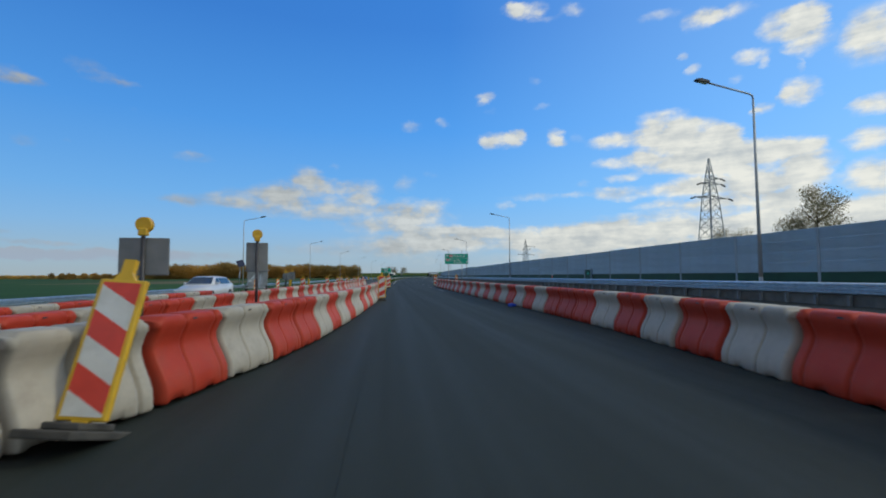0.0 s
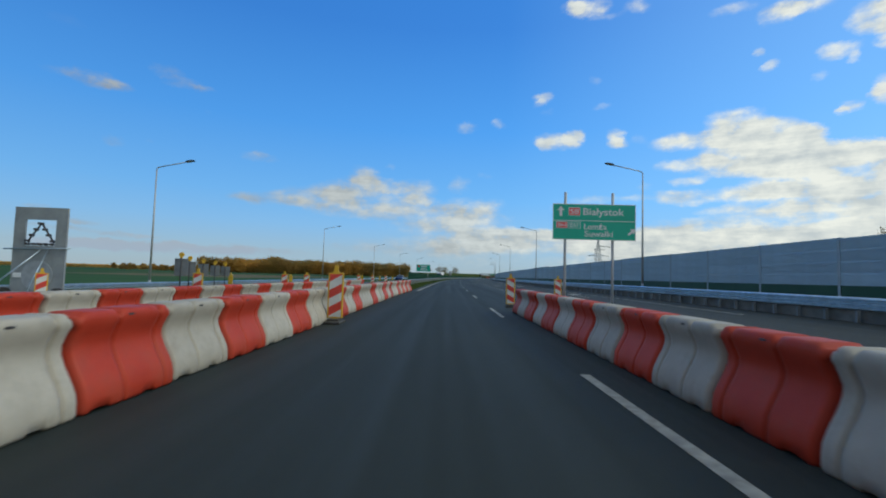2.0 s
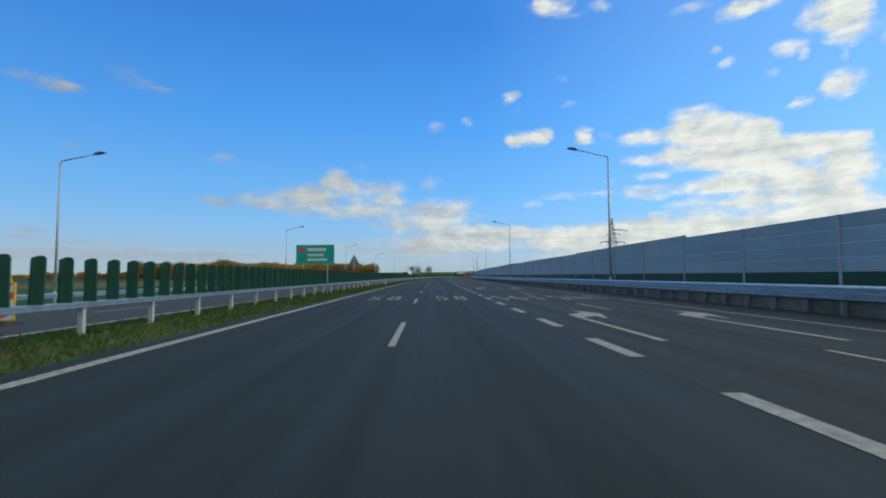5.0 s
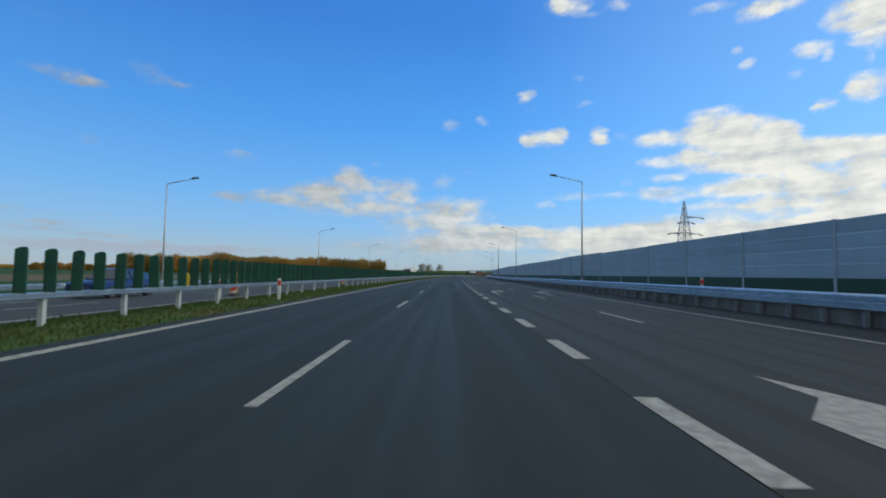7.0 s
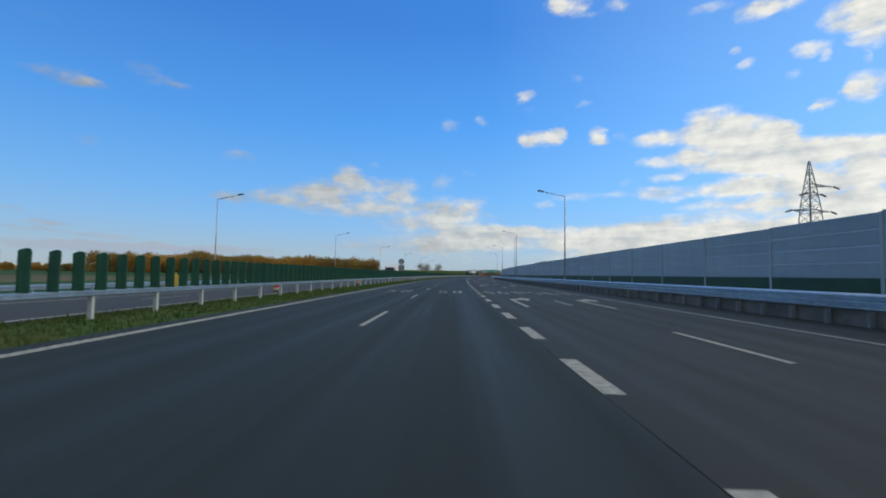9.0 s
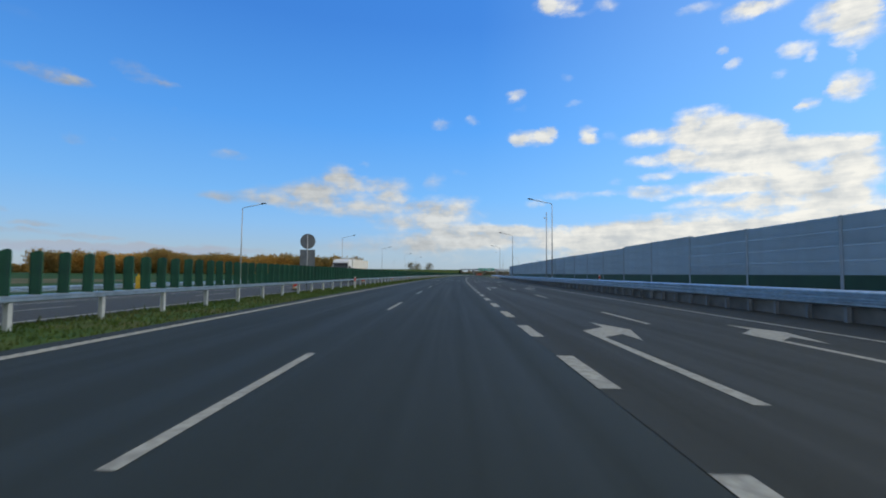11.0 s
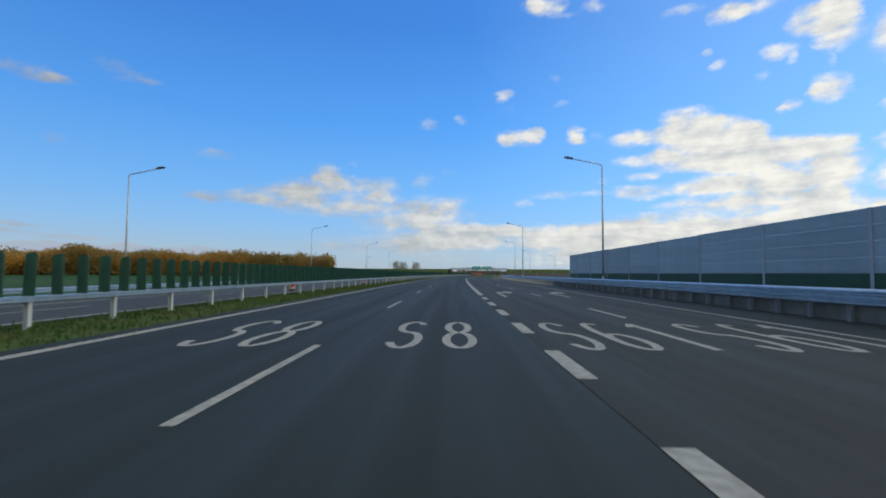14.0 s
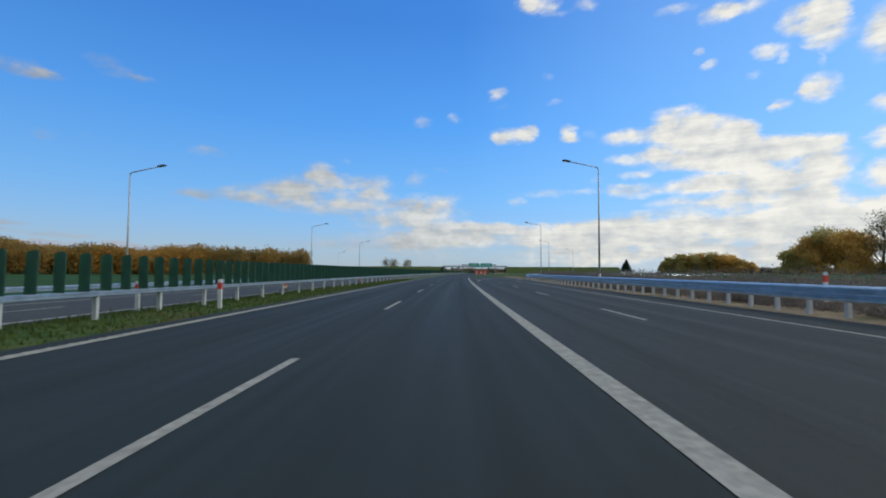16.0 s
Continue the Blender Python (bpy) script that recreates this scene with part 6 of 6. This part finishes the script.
far_woods("far_woods", (-900, 1700), (700, 1900), 420, 80, 10, 16, M["leaf_bare"], 34, "distant dark tree line on the horizon", 2.0, -1.5)
for k, (x, y, h) in enumerate(((2, 1232, 26), (16, 1240, 25), (42, 1230, 24))):
    tree("tree", pose(x, y, -3.0), h + 3, 21, M["leaf_bare"], 90 + k, "distant bare tree on the skyline", 420, 1.1, 0.45)


def grass_blades():
    rng = np.random.RandomState(8)
    n = 90000
    s = 69.5 + (rng.uniform(0, 1, n) ** 1.15) * 330
    u = rng.uniform(-7.75, -4.5, n)
    h = rng.uniform(0.04, 0.12, n) * (1 + 0.9 * (rng.uniform(0, 1, n) > 0.93))
    w = rng.uniform(0.008, 0.02, n) * 1.6
    ang = rng.uniform(0, math.tau, n)
    z = np.interp(u, [-7.8, -7.2, -6.2, -5.0, -4.5], [-0.07, -0.05, 0.02, 0.0, -0.02])
    a = s / RADIUS
    X, Y = RADIUS - (RADIUS - u) * np.cos(a), (RADIUS - u) * np.sin(a)
    dx, dy = np.cos(ang), np.sin(ang)
    lean = rng.uniform(0.1, 0.7, n) * h
    l2 = rng.uniform(0, math.tau, n)
    v = np.empty((n, 3, 3))
    v[:, 0] = np.stack([X - dx * w, Y - dy * w, z - 0.01], 1)
    v[:, 1] = np.stack([X + dx * w, Y + dy * w, z - 0.01], 1)
    v[:, 2] = np.stack([X + np.cos(l2) * lean, Y + np.sin(l2) * lean, z + h], 1)
    me = bpy.data.meshes.new("grass_blades")
    me.from_pydata(v.reshape(-1, 3).tolist(), [], np.arange(3 * n).reshape(-1, 3).tolist())
    me.materials.append(M["blade"])
    tagged(new("grass_blades", me), "green and dry brown grass on the median", "grass", kind="stuff")


far_woods("far_woods", (-60, 1120), (190, 1080), 120, 25, 6, 9, M["leaf_bare"], 35, "dull tree line beyond the bridge", 0.8, -1.0)
grass_blades()


# ---- overpass, slip road and far signs ----
def overpass():
    S, T = 850.0, 7.6
    e = tagged(empty("overpass"), "distant grey concrete road bridge over the expressway", "bridge")
    bm = bmesh.new()
    prof = [(-5, T - 1.5), (5, T - 1.5), (5, T - 0.2), (-5, T - 0.2)]
    a = [bm.verts.new(road(S + d, -58, z)) for d, z in prof]
    b = [bm.verts.new(road(S + d, 14, z)) for d, z in prof]
    for k in range(4):
        bm.faces.new((a[k], a[(k + 1) % 4], b[(k + 1) % 4], b[k]))
    bm.faces.new(a)
    bm.faces.new(b[::-1])
    bmesh.ops.recalc_face_normals(bm, faces=bm.faces)
    part("deck", bm, M["galv_dull"], e)
    for u in (-57, -40, -24, -6.2, 13):
        for d in (-3, 0, 3):
            bm = bmesh.new()
            tube(bm, road(S + d, u, -0.5), road(S + d, u, T - 1.5), 0.5, 0.5, 10)
            part("pier", bm, M["concrete"], e)
    for d in (-5.0, 4.9):
        bm = bmesh.new()
        for z in (T + 0.3, T + 0.8):
            p0, p1 = road(S + d, -58, z), road(S + d, 14, z)
            tube(bm, p0, p1, 0.06, 0.06, 6)
        for k in range(37):
            u = -58 + 2 * k
            tube(bm, road(S + d, u, T - 0.2), road(S + d, u, T + 0.8), 0.04, 0.04, 5)
        part("railing", bm, M["galv_dull"], e)
    # embankments
    for u0, u1 in ((-330, -58), (14, 130)):
        bm = bmesh.new()
        prev = None
        for k in range(13):
            f = k / 12
            u = u0 + (u1 - u0) * f
            dist = (u1 - u) if u1 < 0 else (u - u0)
            top = max(0.3, (T - 0.3) * min(1.0, (0.94 if u1 < 0 else 0.92) - max(0.0, dist - 170) / 190.0))
            cur = [bm.verts.new(road(S + d, u, z)) for d, z in ((-5 - 2.2 * top, -0.7), (-5, top), (5, top), (5 + 2.2 * top, -0.7))]
            if prev:
                for j in range(3):
                    bm.faces.new((prev[j], prev[j + 1], cur[j + 1], cur[j]))
            prev = cur
        bmesh.ops.recalc_face_normals(bm, faces=bm.faces)
        structure(link("embankment", bm, M["grass"]), "grassy embankment carrying the crossing road", "embankment")


overpass()


def slip_road():
    def strip(name, du0, du1, z, material, label, f1=96.0):
        bm = bmesh.new()
        prev = None
        for k in range(49):
            f = f1 * k / 48
            s, sh = 392 + f - 0.0016 * f * f, 0.0080 * f * f
            cur = (bm.verts.new(road(s, du0 + sh, z)), bm.verts.new(road(s, du1 + sh, z)))
            if prev:
                bm.faces.new((prev[0], prev[1], cur[1], cur[0]))
            prev = cur
        return structure(link(name, bm, material), label, "road")

    strip("slip_road", 4.2, 11.9, 0.006, M["asphalt"], "dark asphalt slip road bending away to the right")
    strip("edge_line", 9.8, 9.95, 0.012, M["paint"], "white edge line of the slip road")
    strip("edge_line", 4.5, 4.75, 0.012, M["paint"], "white inner edge line of the slip road")
    bm = bmesh.new()
    vs = [bm.verts.new(road(s, u, 0.02)) for s, u in ((432, 4.6), (470, 4.6), (640, 4.6), (640, 90), (520, 70), (470, 22), (450, 11.5))]
    bm.faces.new(vs)
    bmesh.ops.triangulate(bm, faces=bm.faces)
    structure(link("gore_grass", bm, M["grass"]), "grass between the expressway and the slip road", "grass verge")


slip_road()


def gore_sign():
    e = tagged(empty("gore_marker", at_road(452, 6.6, 0.02)), "red and white chevron boards where the slip road parts", "road sign")
    for x in (-1.1, 0.0, 1.1):
        bm = bmesh.new()
        box(bm, (x - 0.45, 0, 0.5), (x + 0.45, 0.04, 1.5), 0.01)
        b = part("board", bm, M["sheet_red"], e)
        flat_shape("chevron", [(x - 0.3, 0.6), (x - 0.05, 0.6), (x + 0.3, 1.0), (x - 0.05, 1.4), (x - 0.3, 1.4), (x + 0.05, 1.0)], 0.001, M["sheet_white"], b)
        bm = bmesh.new()
        tube(bm, (x, 0.07, 0), (x, 0.07, 1.5), 0.03, 0.03, 8)
        part("post", bm, M["galv_dull"], e)


gore_sign()


def gantry():
    e = tagged(empty("sign_gantry", at_road(600, 0, 0.0)), "distant gantry with green direction boards over the road", "sign gantry")
    for x in (-5.4, 13.5):
        bm = bmesh.new()
        box(bm, (x - 0.2, -0.2, -0.2), (x + 0.2, 0.2, 5.6), 0.02)
        part("column", bm, M["galv_dull"], e)
    bm = bmesh.new()
    box(bm, (-5.4, -0.2, 4.9), (13.5, 0.2, 5.4), 0.02)
    part("beam", bm, M["galv_dull"], e)
    for x0, x1 in ((-1.5, 4.2), (5.2, 11.5)):
        bm = bmesh.new()
        box(bm, (x0, -0.3, 4.0), (x1, -0.22, 6.1), 0.02)
        b = part("board", bm, M["sign_green"], e)
        bm = bmesh.new()
        for z in (4.4, 5.0, 5.6):
            box(bm, (x0 + 0.6, -0.33, z), (x1 - 0.9, -0.31, z + 0.22))
        part("writing_bars", bm, M["sign_white"], b)


gantry()


def plastic_scrap():
    bm = bmesh.new()
    bmesh.ops.create_icosphere(bm, subdivisions=3, radius=0.5)
    rng = random.Random(4)
    bumps = [(Vector((rng.uniform(-1, 1), rng.uniform(-1, 1), rng.uniform(-1, 1))).normalized(), rng.uniform(0.1, 0.3)) for _ in range(14)]
    for v in bm.verts:
        k = 1.0 + sum(a * max(0.0, v.co.normalized().dot(d)) ** 8 for d, a in bumps)
        v.co = Vector((v.co.x * 0.30 * k, v.co.y * 0.22 * k, max(0.0, v.co.z * 0.16 * k + 0.03)))
    for f in bm.faces:
        f.smooth = True
    ob = link("plastic_scrap", bm, M["scrap"])
    ob.matrix_basis = at_road(17.1, 0.44, 0.004, 20)
    tagged(ob, "crumpled bright blue plastic scrap on the asphalt", "litter")


plastic_scrap()
